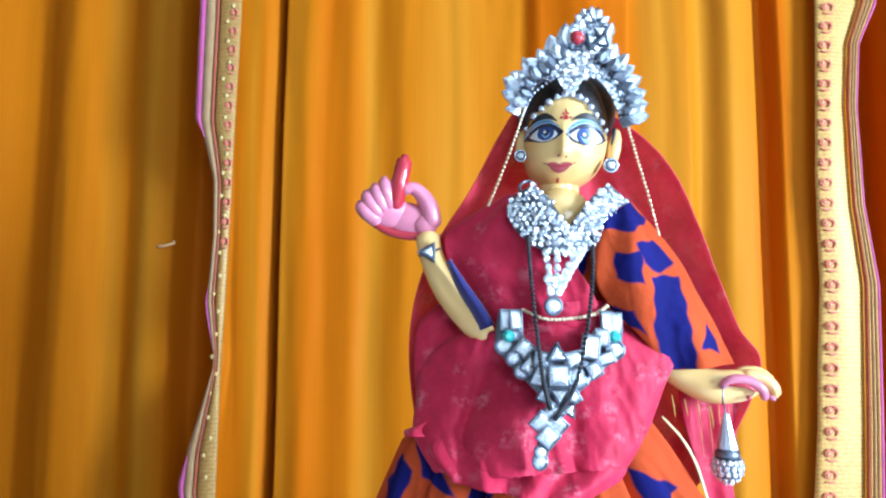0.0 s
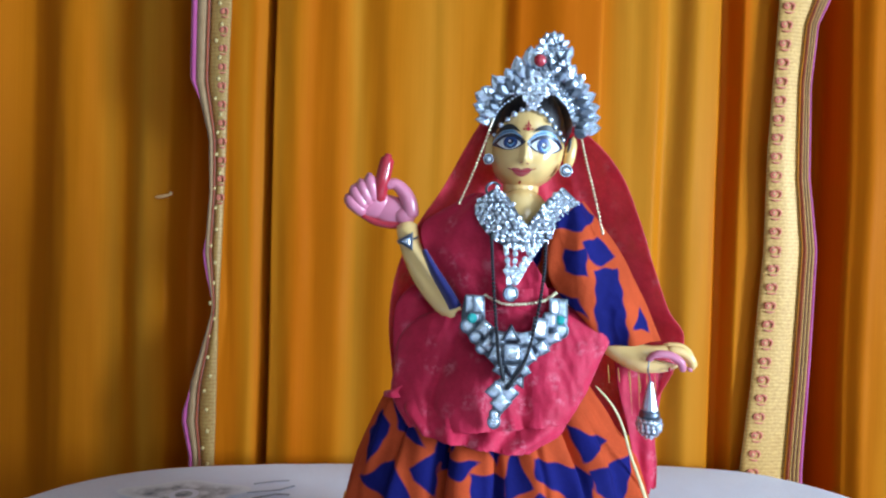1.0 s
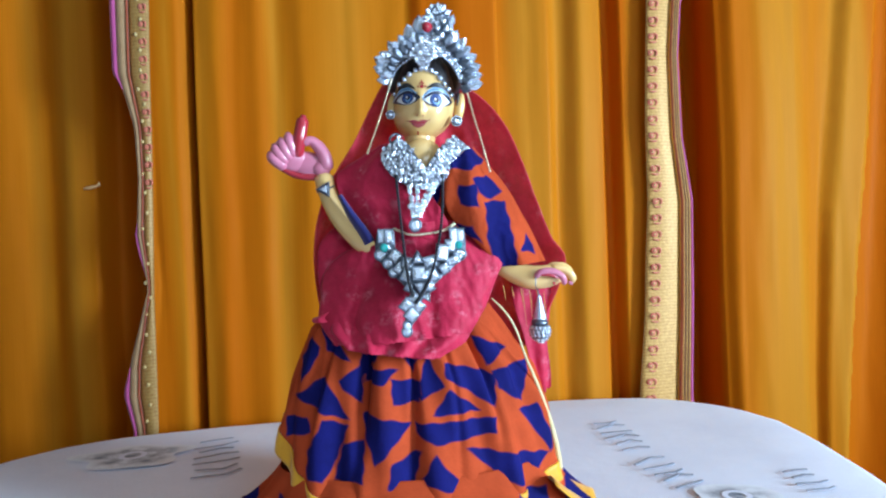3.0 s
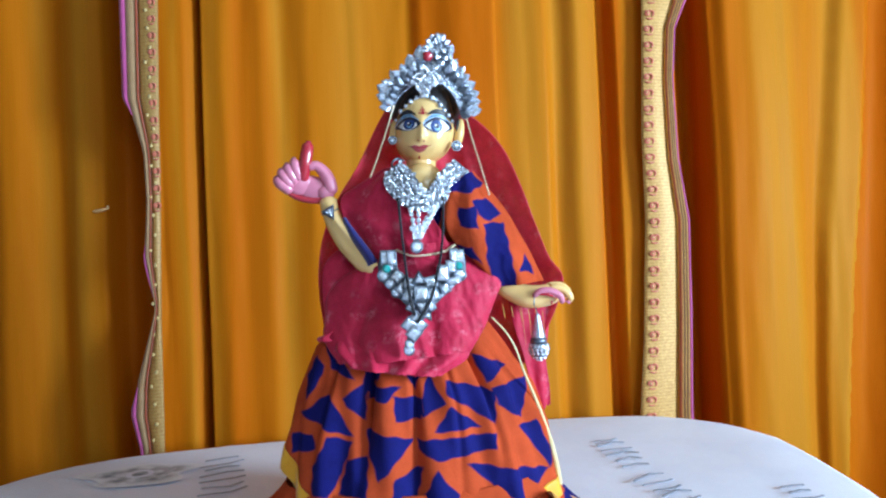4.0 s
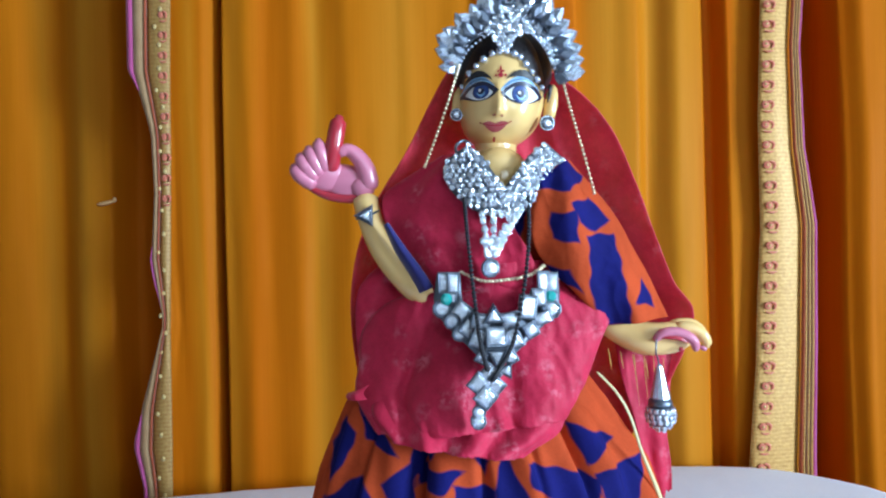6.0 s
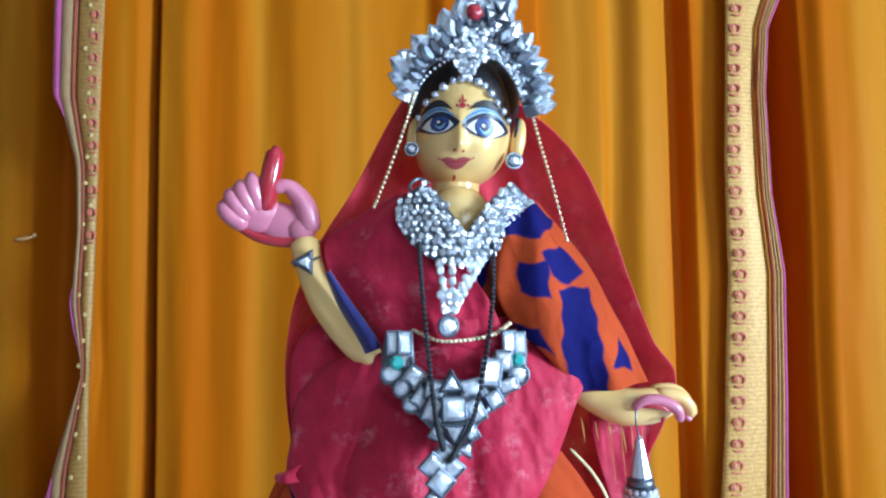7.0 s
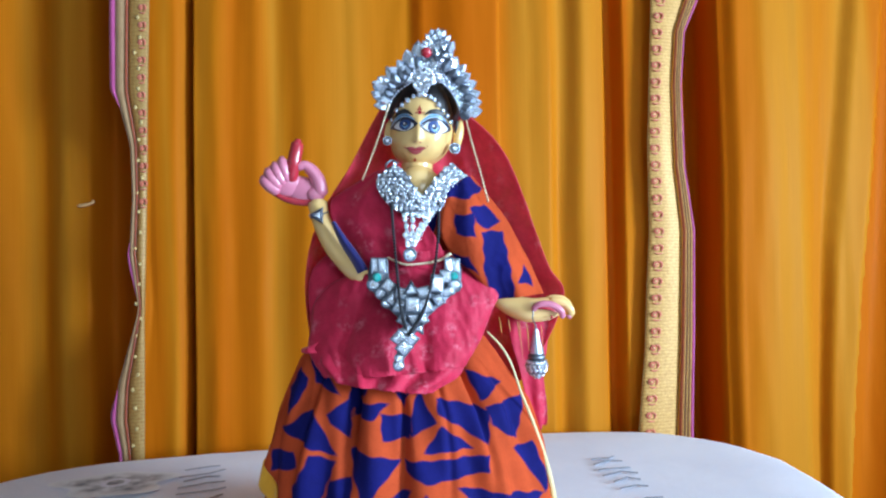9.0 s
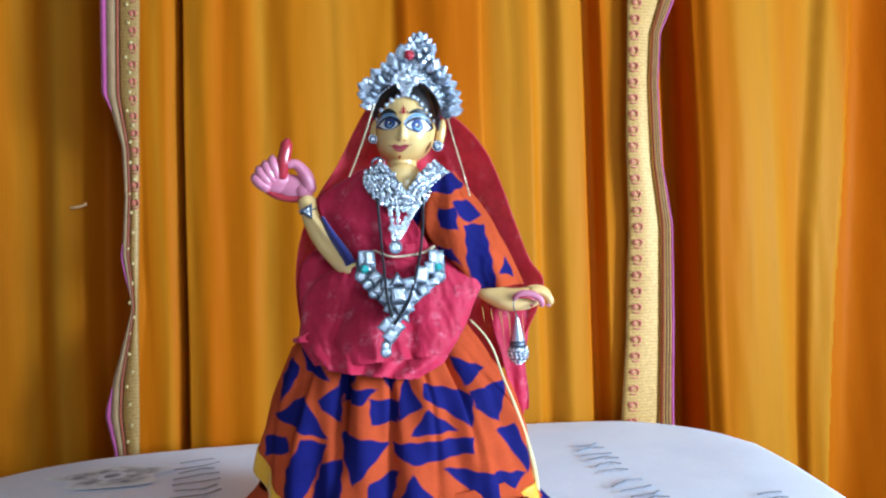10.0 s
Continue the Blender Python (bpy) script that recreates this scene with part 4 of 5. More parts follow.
skirt = thing("skirt", AT, "orange cotton skirt with navy patches and a yellow satin hem", "skirt")
body = part("body", skirt_band(lambda t: hem_height(t) + 0.016, lambda t: 0.25, 420, 130), M["print"], skirt, "orange cotton printed with navy patches", thick=0.0008)
part("hem_band", skirt_band(hem_height, lambda t: hem_height(t) + 0.0175, 300, 6, 0.0012), M["yellow"], skirt, "yellow satin band", thick=0.001)
dye_motifs(body, [
    [(-0.1098, 0.1700), (-0.1030, 0.1642), (-0.1094, 0.1493), (-0.1192, 0.1376), (-0.1188, 0.1526)],
    [(-0.0989, 0.1826), (-0.0872, 0.1696), (-0.0770, 0.1542), (-0.0945, 0.1617)],
    [(-0.1246, 0.1210), (-0.0997, 0.1380), (-0.0791, 0.1056), (-0.0986, 0.1094)],
    [(-0.0853, 0.1361), (-0.0660, 0.1484), (-0.0665, 0.1185), (-0.0818, 0.1305)],
    [(-0.0637, 0.1623), (-0.0484, 0.1654), (-0.0590, 0.1436), (-0.0671, 0.1399)],
    [(-0.0610, 0.1446), (-0.0254, 0.1445), (-0.0144, 0.1323), (-0.0473, 0.1340), (-0.0615, 0.1212)],
    [(-0.0393, 0.1357), (-0.0143, 0.1337), (-0.0171, 0.1180), (-0.0390, 0.1162)],
    [(-0.0125, 0.1392), (-0.0072, 0.1522), (0.0052, 0.1288), (-0.0141, 0.1197)],
    [(-0.0274, 0.1570), (-0.0157, 0.1564), (-0.0204, 0.1434)],
    [(0.0077, 0.1513), (0.0350, 0.1406), (0.0539, 0.1364), (0.0522, 0.1084), (0.0092, 0.1356)],
    [(0.0111, 0.1246), (0.0352, 0.1066), (-0.0038, 0.1058)],
    [(0.0366, 0.1683), (0.0666, 0.1563), (0.0485, 0.1432)],
    [(0.0534, 0.1369), (0.0898, 0.1419), (0.0790, 0.1086), (0.0581, 0.1228)],
    [(-0.1333, 0.1029), (-0.1158, 0.1033), (-0.1130, 0.0926), (-0.1342, 0.0874)],
    [(-0.1002, 0.1038), (-0.0797, 0.0992), (-0.0927, 0.0674), (-0.1027, 0.0552), (-0.1153, 0.0564), (-0.1139, 0.0766)],
    [(-0.0643, 0.1080), (-0.0259, 0.0989), (-0.0564, 0.0695), (-0.0623, 0.0882)],
    [(-0.0196, 0.0986), (0.0506, 0.0983), (0.0496, 0.0872), (-0.0041, 0.0828), (-0.0189, 0.0923)],
    [(0.0250, 0.0756), (0.1015, 0.0591), (0.0792, 0.0398), (0.0538, 0.0480)],
    [(-0.0823, 0.0839), (-0.0657, 0.0864), (-0.0687, 0.0560), (-0.0909, 0.0561)],
    [(0.0773, 0.1003), (0.0947, 0.1027), (0.1079, 0.0716), (0.1058, 0.0613)],
    [(-0.0421, 0.0680), (-0.0181, 0.0770), (-0.0263, 0.0448), (-0.0460, 0.0507)],
    [(-0.0056, 0.0736), (0.0201, 0.0420), (-0.0168, 0.0537)],
])
flounce = part("flounce", grid(360, 40, lambda u, v: (lambda t, q: (-0.016 + (0.128 + 0.062 * q ** 1.3 * (1.0 if math.cos(t) < 0 else 0.62)) * (1 + 0.03 * math.sin(17 * t) * q + 0.02 * math.sin(29 * t + 1) * q) * math.cos(t), 0.004 + (0.078 + 0.045 * q) * (1 + 0.03 * math.sin(17 * t) * q) * math.sin(t), 0.052 * (1 - q) ** 1.2 + 0.0035 + 0.002 * math.sin(17 * t) * q))(-math.pi * 1.5 + math.tau * u, v)), M["print"], skirt, "orange and navy underskirt spread on the cushion", thick=0.0008)
dye_motifs(flounce, [[(-0.20 + 0.052 * k, 0.004 + 0.006 * (k % 3)), (-0.168 + 0.052 * k, 0.001), (-0.166 + 0.052 * k, 0.034), (-0.192 + 0.052 * k, 0.030 + 0.008 * (k % 2))] for k in range(8)])
bm = grid(20, 10, lambda u, v: (0.098 + 0.052 * v + 0.012 * (u - 0.5) * v, -0.075 + 0.07 * u + 0.010 * math.sin(v * 2), 0.036 * (1 - v) ** 1.3 + 0.006 + 0.003 * math.sin(u * 9)))
part("hem_corner", bm, M["yellow"], skirt, "yellow satin corner folded out", thick=0.001)
bm = bmesh.new()
tube(bm, [(p[0] + 0.002, p[1] - 0.006, p[2]) for p in ((0.0516, -0.0350, 0.2039), (0.0642, -0.0340, 0.1902), (0.0742, -0.0300, 0.1735), (0.0834, -0.0240, 0.1483), (0.0955, -0.0180, 0.1198), (0.1081, -0.0100, 0.0847), (0.1166, -0.0040, 0.0524), (0.1203, 0.0000, 0.0277))], [0.0007, 0.0009, 0.0010, 0.0016, 0.0026, 0.0026], 8, 40, 0, 0.5)
part("piping", bm, M["ivory"], skirt, "ivory and yellow piped edge")


def panel(name, left, right, bulge, material, parent=None, label="", nu=60, nv=70, crumple=0.0018, seed=0.0, rag=0.0, thick=0.0008):
    """A draped cloth between two edges, given from the top down as (x, depth, z); bulge(u, v) is added towards the viewer."""
    def at(u, v):
        a, b = along(left, v), along(right, v)
        p = a + (b - a) * u
        k = crumple * (1.5 * abs(noise.noise(Vector((p.x * 34 + p.z * 12, p.z * 20 - p.x * 8, seed)))) + 0.8 * abs(noise.noise(Vector((p.x * 80, p.z * 45 + p.x * 30, seed + 4)))) + 0.3 * noise.noise(Vector((p.x * 160, p.z * 120, seed + 8))))
        z = p.z - bulge_edge(v) * rag * (0.5 + noise.noise(Vector((p.x * 130, seed, 2.0))) + 0.6 * noise.noise(Vector((p.x * 420, seed, 7.0))))
        return (p.x, p.y - bulge(u, v) + k, z)

    return part(name, grid(nu, nv, at), material, parent, label, thick=thick)


def bulge_edge(v):
    return max(0.0, (v - 0.85) / 0.15)


hump = lambda d: (lambda u, v: d * math.sin(math.pi * u))

# veil from the crown down the back
veil = thing("veil", AT, "crimson net veil with faint woven flowers over the doll's head", "veil")
panel("net", [(-0.0260, 0.0040, 0.4240), (-0.0442, 0.0120, 0.3945), (-0.0640, 0.0160, 0.3568), (-0.0815, 0.0190, 0.3301), (-0.0954, 0.0220, 0.3050), (-0.1056, 0.0260, 0.2695), (-0.1076, 0.0240, 0.2306), (-0.1010, 0.0200, 0.1841), (-0.0893, 0.0120, 0.1539)],
      [(0.0393, 0.0040, 0.4097), (0.0618, 0.0060, 0.3933), (0.0833, 0.0080, 0.3675), (0.0995, 0.0080, 0.3309), (0.1118, 0.0060, 0.2930), (0.1241, 0.0040, 0.2586), (0.1373, 0.0040, 0.2311), (0.1161, 0.0120, 0.1780), (0.0906, 0.0200, 0.1439)],
      lambda u, v: -0.030 * (1 - math.exp(-9 * min(u, 1 - u))) + 0.004 * math.sin(u * 34 + v * 5) * v, M["veil"], veil, "", 90, 90, 0.002, 1.0)
panel("tail", [(0.0809, 0.0120, 0.2247), (0.0853, 0.0100, 0.1908), (0.0942, 0.0080, 0.1568), (0.1013, 0.0060, 0.1231), (0.1067, 0.0060, 0.1105)],
      [(0.1265, 0.0140, 0.2117), (0.1221, 0.0120, 0.1834), (0.1178, 0.0100, 0.1554), (0.1199, 0.0080, 0.1274), (0.1199, 0.0080, 0.1094)], lambda u, v: 0.0010 * math.sin(u * 9 + v * 4), M["crimson"], veil, "loose crimson end of the veil", 30, 50, 0.002, 6.0, 0.006)
for k in range(1, 14, 4):
    bm = bmesh.new()
    u = k / 13
    a, b = Vector((0.0700, -0.0040, 0.2140)), Vector((0.0980, -0.0040, 0.2060))
    p = a + (b - a) * u
    tube(bm, [p, p + Vector((0.001, -0.001, -0.008)), p + Vector((0.002, 0, -0.018 + 0.003 * (k % 3)))], [0.0004, 0.0004, 0.0003], 5, 6)
    part("fringe", bm, M["goldthread"], veil)
for k in range(1, 16, 4):
    bm = bmesh.new()
    a, b = Vector((0.0914, 0.0040, 0.2090)), Vector((0.1183, 0.0060, 0.2033))
    p = a + (b - a) * (k / 15)
    tube(bm, [p, p + Vector((0.001, 0.001, -0.012)), p + Vector((0.003, 0, -0.034 - 0.004 * (k % 3)))], [0.0003, 0.0003, 0.0002], 5, 6)
    part("fringe", bm, M["goldthread"], veil)

# blouse under the shawl, a printed sleeve drape, a navy cuff
blouse = thing("blouse", AT, "orange cotton blouse with navy patches and a wide draped sleeve", "blouse")
bm = bmesh.new()
tube(bm, [(-0.002, 0.004, 0.328), (-0.002, 0.004, 0.315), (-0.006, 0.004, 0.29), (-0.010, 0.004, 0.252), (-0.012, 0.004, 0.235)], [0.044, 0.050, 0.046, 0.034, 0.036], 40, 24, 0, 0.5)
bodice = part("bodice", bm, M["print"], blouse)
dye_motifs(bodice, [[(-0.0028, 0.3003), (0.0146, 0.3122), (0.0086, 0.2879), (-0.0002, 0.2775)], [(-0.0194, 0.3128), (-0.0111, 0.3084), (-0.0165, 0.3011)]])
sleeve = panel("sleeve", [(0.0176, -0.0200, 0.3297), (0.0151, -0.0280, 0.3076), (0.0175, -0.0300, 0.2863), (0.0287, -0.0300, 0.2692), (0.0438, -0.0260, 0.2551), (0.0666, -0.0160, 0.2306)],
               [(0.0493, 0.0000, 0.3462), (0.0635, 0.0000, 0.3282), (0.0798, 0.0000, 0.3061), (0.0915, -0.0010, 0.2863), (0.1021, -0.0020, 0.2659), (0.1144, -0.0040, 0.2342)], lambda u, v: 0.022 * math.sin(math.pi * u) ** 0.8 * (0.5 + 0.5 * math.sin(math.pi * min(1, v + 0.2))) + 0.0025 * math.sin(u * 11 + v * 9), M["print"], blouse, "", 130, 120, 0.0016, 11.0)
dye_motifs(sleeve, [
    [(0.0284, 0.3053), (0.0431, 0.3061), (0.0436, 0.2873), (0.0295, 0.2907)],
    [(0.0425, 0.3118), (0.0559, 0.3159), (0.0705, 0.3024), (0.0580, 0.2947), (0.0464, 0.3002)],
    [(0.0525, 0.2906), (0.0713, 0.2918), (0.0830, 0.2314), (0.0650, 0.2336), (0.0555, 0.2537)],
    [(0.0959, 0.2586), (0.1027, 0.2437), (0.0877, 0.2463)],
    [(0.0207, 0.2719), (0.0386, 0.2688), (0.0457, 0.2571), (0.0331, 0.2637)],
    [(0.0164, 0.3243), (0.0429, 0.3440), (0.0568, 0.3336), (0.0397, 0.3214)],
], True, 0.0008)
panel("sleeve_lining", [(-0.0493, -0.0060, 0.2836), (-0.0529, -0.0040, 0.2675), (-0.0586, -0.0020, 0.2548)], [(-0.0328, -0.0200, 0.2773), (-0.0358, -0.0180, 0.2615), (-0.0439, -0.0100, 0.2479)], hump(0.003), M["print"], blouse, "", 16, 16).data.attributes.new("dye_or_light", "FLOAT", "POINT").data.foreach_set("value", np.full(289, 1.0, dtype=np.float32))
panel("cuff", [(-0.0813, -0.0060, 0.3025), (-0.0737, -0.0100, 0.2839), (-0.0640, -0.0140, 0.2676), (-0.0580, -0.0140, 0.2558)], [(-0.0784, -0.0100, 0.3038), (-0.0682, -0.0140, 0.2884), (-0.0570, -0.0180, 0.2727), (-0.0489, -0.0180, 0.2598)], hump(0.004), M["navy"], blouse, "navy blue cuff", 12, 30, 0.0006)
bm = bmesh.new()
tube(bm, [(-0.0596, -0.0080, 0.2548), (-0.0618, -0.0090, 0.2506), (-0.0609, -0.0080, 0.2452)], [0.0005, 0.0005], 5, 6)
part("loose_thread", bm, M["ivory"], blouse)

# crimson shawl over one shoulder, the waist and the hips
shawl = thing("shawl", AT, "crimson shawl wrapped over one shoulder and gathered round the waist", "shawl")
panel("front", [(-0.0411, 0.0040, 0.3498), (-0.0715, 0.0100, 0.3322), (-0.0820, 0.0080, 0.3222), (-0.0798, -0.0020, 0.3039), (-0.0673, -0.0080, 0.2871), (-0.0540, -0.0120, 0.2685), (-0.0469, -0.0120, 0.2534)],
      [(-0.0243, -0.0120, 0.3495), (-0.0159, -0.0240, 0.3265), (-0.0007, -0.0260, 0.3070), (0.0085, -0.0260, 0.2920), (0.0156, -0.0260, 0.2791), (0.0205, -0.0260, 0.2652), (0.0253, -0.0260, 0.2460)], lambda u, v: 0.009 * math.sin(math.pi * u) + 0.0016 * math.sin(u * 16 + v * 7), M["crimson"], shawl, "", 70, 70, 0.002, 21.0)
panel("waist", [(-0.0454, -0.0120, 0.2725), (-0.0436, -0.0140, 0.2607), (-0.0472, -0.0140, 0.2427)], [(0.0378, -0.0120, 0.2770), (0.0351, -0.0120, 0.2586), (0.0389, -0.0120, 0.2390)], hump(0.016), M["crimson"], shawl, "", 50, 20, 0.0012, 23.0)
panel("apron", [(-0.0437, -0.0120, 0.2565), (-0.0770, 0.0040, 0.2498), (-0.0974, 0.0060, 0.2309), (-0.1004, -0.0040, 0.2090), (-0.1021, -0.0160, 0.1880), (-0.0890, -0.0280, 0.1677)],
      [(0.0290, -0.0140, 0.2653), (0.0523, -0.0140, 0.2560), (0.0737, -0.0160, 0.2445), (0.0623, -0.0200, 0.2201), (0.0507, -0.0260, 0.1953), (0.0350, -0.0340, 0.1747)],
      lambda u, v: (0.019 + 0.007 * v) * math.sin(math.pi * u) ** 0.6 + 0.002 * math.sin(u * 9 + 6 * v) * math.sin(math.pi * u) + (0.008 * abs(math.sin(u * 7 + 2.2 * v)) - 0.005 + 0.004 * abs(math.sin(u * 13 - 1.5 * v + 1)) - 0.002) * (0.3 + 0.7 * v) * math.sin(math.pi * u) * max(0.12, min(1.0, 1.6 - 2.2 * u)) - 0.009 * math.exp(-((u - 0.32 + 0.14 * v) / 0.035) ** 2) * v - 0.007 * math.exp(-((u - 0.62 - 0.3 * (v - 0.7)) / 0.05) ** 2) * v, M["crimson"], shawl, "", 130, 90, 0.0024, 25.0, 0.0016)
panel("pleat", [(-0.0869, -0.0180, 0.1949), (-0.0909, -0.0260, 0.1804), (-0.0776, -0.0380, 0.1651)], [(0.0377, -0.0320, 0.1859), (0.0297, -0.0400, 0.1664), (0.0036, -0.0480, 0.1545)], lambda u, v: (0.010 + 0.009 * v) * math.sin(math.pi * u) ** 0.4 + 0.003 * math.sin(u * 23 + 2 * v), M["crimson"], shawl, "lower gathered edge", 130, 40, 0.0024, 29.0, 0.0018)
panel("corner", [(-0.0929, -0.0200, 0.1964), (-0.0968, -0.0240, 0.1918), (-0.0943, -0.0260, 0.1877)], [(-0.1073, -0.0200, 0.1908), (-0.1082, -0.0220, 0.1894), (-0.1072, -0.0220, 0.1873)], hump(0.002), M["crimson"], shawl, "frayed corner", 12, 8)
panel("side_fold", [(-0.0786, 0.0220, 0.2799), (-0.1008, 0.0180, 0.2581), (-0.1025, 0.0080, 0.2201), (-0.0956, -0.0040, 0.1886)], [(-0.0431, 0.0140, 0.2621), (-0.0547, 0.0040, 0.2405), (-0.0658, -0.0120, 0.2146), (-0.0713, -0.0300, 0.1851)], lambda u, v: 0.008 * math.sin(math.pi * u) + 0.003 * math.sin(u * 9 + v * 4), M["crimson"], shawl, "", 40, 50, 0.003, 33.0)

# ---- jewellery ----
STONE = shared("stone", cut_stone(8, 0.62, 0.3), M["foil"])
SQUARE = shared("square_stone", bezel_stone(4), M["foil"])
TRIANGLE = shared("triangular_stone", bezel_stone(3), M["foil"])
ROUND = shared("round_stone", bezel_stone(10), M["foil"])
for mesh in (SQUARE, TRIANGLE, ROUND):
    mesh.materials.append(M["dullsilver"])
PETAL = shared("petal", leaf_stone(), M["silver"])
DULLPETAL = shared("petal", leaf_stone(), M["dullsilver"])
RUBY = shared("ruby", cut_stone(8, 0.6, 0.7), M["ruby"], True)
TEAL = shared("teal_stone", cut_stone(8, 0.5, 0.6), M["teal"])
BEAD = shared("bead", ball(bmesh.new(), (0, 0, 0), (1, 1, 1), 0, None, 1), M["silver"], True)
GOLDBEAD = shared("bead", ball(bmesh.new(), (0, 0, 0), (1, 1, 1), 0, None, 1), M["goldwire"], True)
BLACKBEAD = shared("bead", ball(bmesh.new(), (0, 0, 0), (1, 1, 1), 0, None, 1), M["cord"], True)
rnd = random.Random(12)


def set_stone(name, mesh, parent, p, size, turn=0.0, tilt=12.0, tall=1.0):
    s = size if isinstance(size, tuple) else (size, size * 0.7, size * tall)
    m = Matrix.Translation(p) @ pose(0, 0, 0, rnd.uniform(-tilt, tilt), turn, rnd.uniform(-tilt, tilt)) @ Matrix.Diagonal((*s, 1))
    return place(name, mesh, parent, m)


def fill_stones(parent, poly, depth, gap, size, name="stone", mesh=None):
    """Stones set close together inside an outline in x and z."""
    xs, zs = [p[0] for p in poly], [p[1] for p in poly]
    j, z = 0, min(zs)
    while z < max(zs):
        x = min(xs) + (gap / 2 if j % 2 else 0)
        while x < max(xs):
            q = (x + rnd.uniform(-0.2, 0.2) * gap, z + rnd.uniform(-0.2, 0.2) * gap)
            if inside(q, poly):
                set_stone(name, mesh or STONE, parent, (q[0], depth(*q) - rnd.uniform(0, 0.0015), q[1]), size * rnd.uniform(0.72, 1.0), rnd.uniform(0, 90), 26)
            x += gap
        z += gap * 0.87
        j += 1


# crown
CROWN_X = 0.0049
crown_y = lambda x, z: -0.031 + 10 * (x - CROWN_X) ** 2 - 0.05 * (z - 0.43)
crown = thing("crown", AT, "silver crown of petals and clear stones with one ruby", "crown")
INNER = [(-0.0320, 0.4026), (-0.0265, 0.4142), (-0.0189, 0.4227), (-0.0083, 0.4265), (0.0003, 0.4144), (0.0117, 0.4256), (0.0223, 0.4241), (0.0316, 0.4124), (0.0397, 0.3943)]
OUTER = [(-0.0350, 0.4058), (-0.0336, 0.4226), (-0.0239, 0.4327), (-0.0111, 0.4418), (0.0094, 0.4559), (0.0271, 0.4423), (0.0386, 0.4307), (0.0489, 0.4147), (0.0451, 0.3965)]


def crown_plate(u, v):
    a, b = along([(*p, 0) for p in INNER], v), along([(*p, 0) for p in OUTER], v)
    p = a + (b - a) * u
    return (p.x, crown_y(p.x, p.y) + 0.0012, p.y)


part("plate", grid(6, 60, crown_plate), M["dullsilver"], crown, "", thick=0.0015)
fill_stones(crown, INNER + OUTER[::-1], crown_y, 0.0037, 0.0020)
heart = Vector((0.0027, 0.4070))
rim = [(*p, 0) for p in OUTER]
for row, (scale, inset, count, mesh) in enumerate(((0.0150, 0.0055, 19, PETAL), (0.0125, 0.0085, 17, PETAL), (0.0115, 0.011, 15, DULLPETAL))):
    for k in range(count):
        p = along(rim, (k + 0.5 * row + 0.2) / count).to_2d()
        d = (p - heart).normalized()
        turn = math.degrees(math.atan2(d.x, d.y)) + rnd.uniform(-9, 9)
        q = p - d * inset
        size = scale * rnd.uniform(0.85, 1.15)
        m = Matrix.Translation((q.x, crown_y(q.x, q.y) - 0.0015 - 0.0012 * row, q.y)) @ pose(0, 0, 0, 0, turn, 0) @ pose(0, 0, 0, 12 + rnd.uniform(-10, 10), 0, rnd.uniform(-25, 25)) @ Matrix.Diagonal((1.35 * size, size, size, 1))
        place("petal", mesh, crown, m)
for p, turn, size in (((0.0122, -0.0360, 0.4636), 0, 0.0066), ((0.0198, -0.0360, 0.4552), 60, 0.0064), ((0.0093, -0.0360, 0.4561), -30, 0.0055), ((0.0178, -0.0340, 0.4675), 20, 0.0055), ((0.0216, -0.0370, 0.4476), 10, 0.0058), ((0.0137, -0.0380, 0.4487), -40, 0.0052)):
    set_stone("triangular_stone", TRIANGLE, crown, p, size, turn, 10)
for p, size, turn in (((0.0139, -0.0330, 0.4582), 0.014, 6), ((0.0062, -0.0340, 0.4493), 0.013, -22), ((0.0247, -0.0340, 0.4496), 0.013, 20), ((0.0094, -0.0340, 0.4515), 0.014, -8)):
    place("petal", PETAL, crown, Matrix.Translation(p) @ pose(0, 0, 0, 8, turn, 0) @ Matrix.Diagonal((size, size, size, 1)))
bm = ball(bmesh.new(), (0.0148, -0.0315, 0.4560), (0.0118, 0.0016, 0.0165), 0, pose(0, 0, 0, 0, -8, 0), 3)
part("tip_plate", bm, M["silver"], crown, "rounded silver tip set with stones")
for k in range(9):
    a = radians(-110 + 220 * k / 8)
    place("petal", PETAL, crown, Matrix.Translation((0.0150 + 0.0070 * math.sin(a), -0.0345, 0.4560 + 0.0090 * math.cos(a))) @ pose(0, 0, 0, 10, math.degrees(a), 14) @ Matrix.Diagonal((0.0105, 0.008, 0.0080, 1)))
set_stone("ruby", RUBY, crown, (0.0039, -0.0420, 0.4484), 0.0050, 0, 4)
fill_stones(crown, [(-0.0131, 0.4274), (0.0029, 0.4432), (0.0192, 0.4287), (0.0090, 0.4203), (-0.0001, 0.4108), (-0.0071, 0.4212)], lambda x, z: crown_y(x, z) - 0.0035, 0.0034, 0.0021)
for path in ([(-0.0299, 0.4016), (-0.0233, 0.4153), (-0.0084, 0.4254)], [(0.0191, 0.4251), (0.0295, 0.4146), (0.0386, 0.3954)]):
    for k in range(14):
        p = along([(*q, 0) for q in path], k / 13)
        place("bead", BEAD, crown, Matrix.Translation((p.x, crown_y(p.x, p.y) - 0.002, p.y)) @ Matrix.Scale(0.0013, 4))

# beads along the hairline
band = thing("forehead_band", AT, "string of small silver beads along the doll's hairline", "hair ornament")
for k in range(13):
    p = along([(*q, 0) for q in HAIRLINE], 0.06 + 0.86 * k / 12)
    place("bead", BEAD, band, Matrix.Translation((p.x, face_y(p.x, p.y) - 0.0015, p.y)) @ Matrix.Scale(0.0025 + 0.0005 * (k % 2), 4))


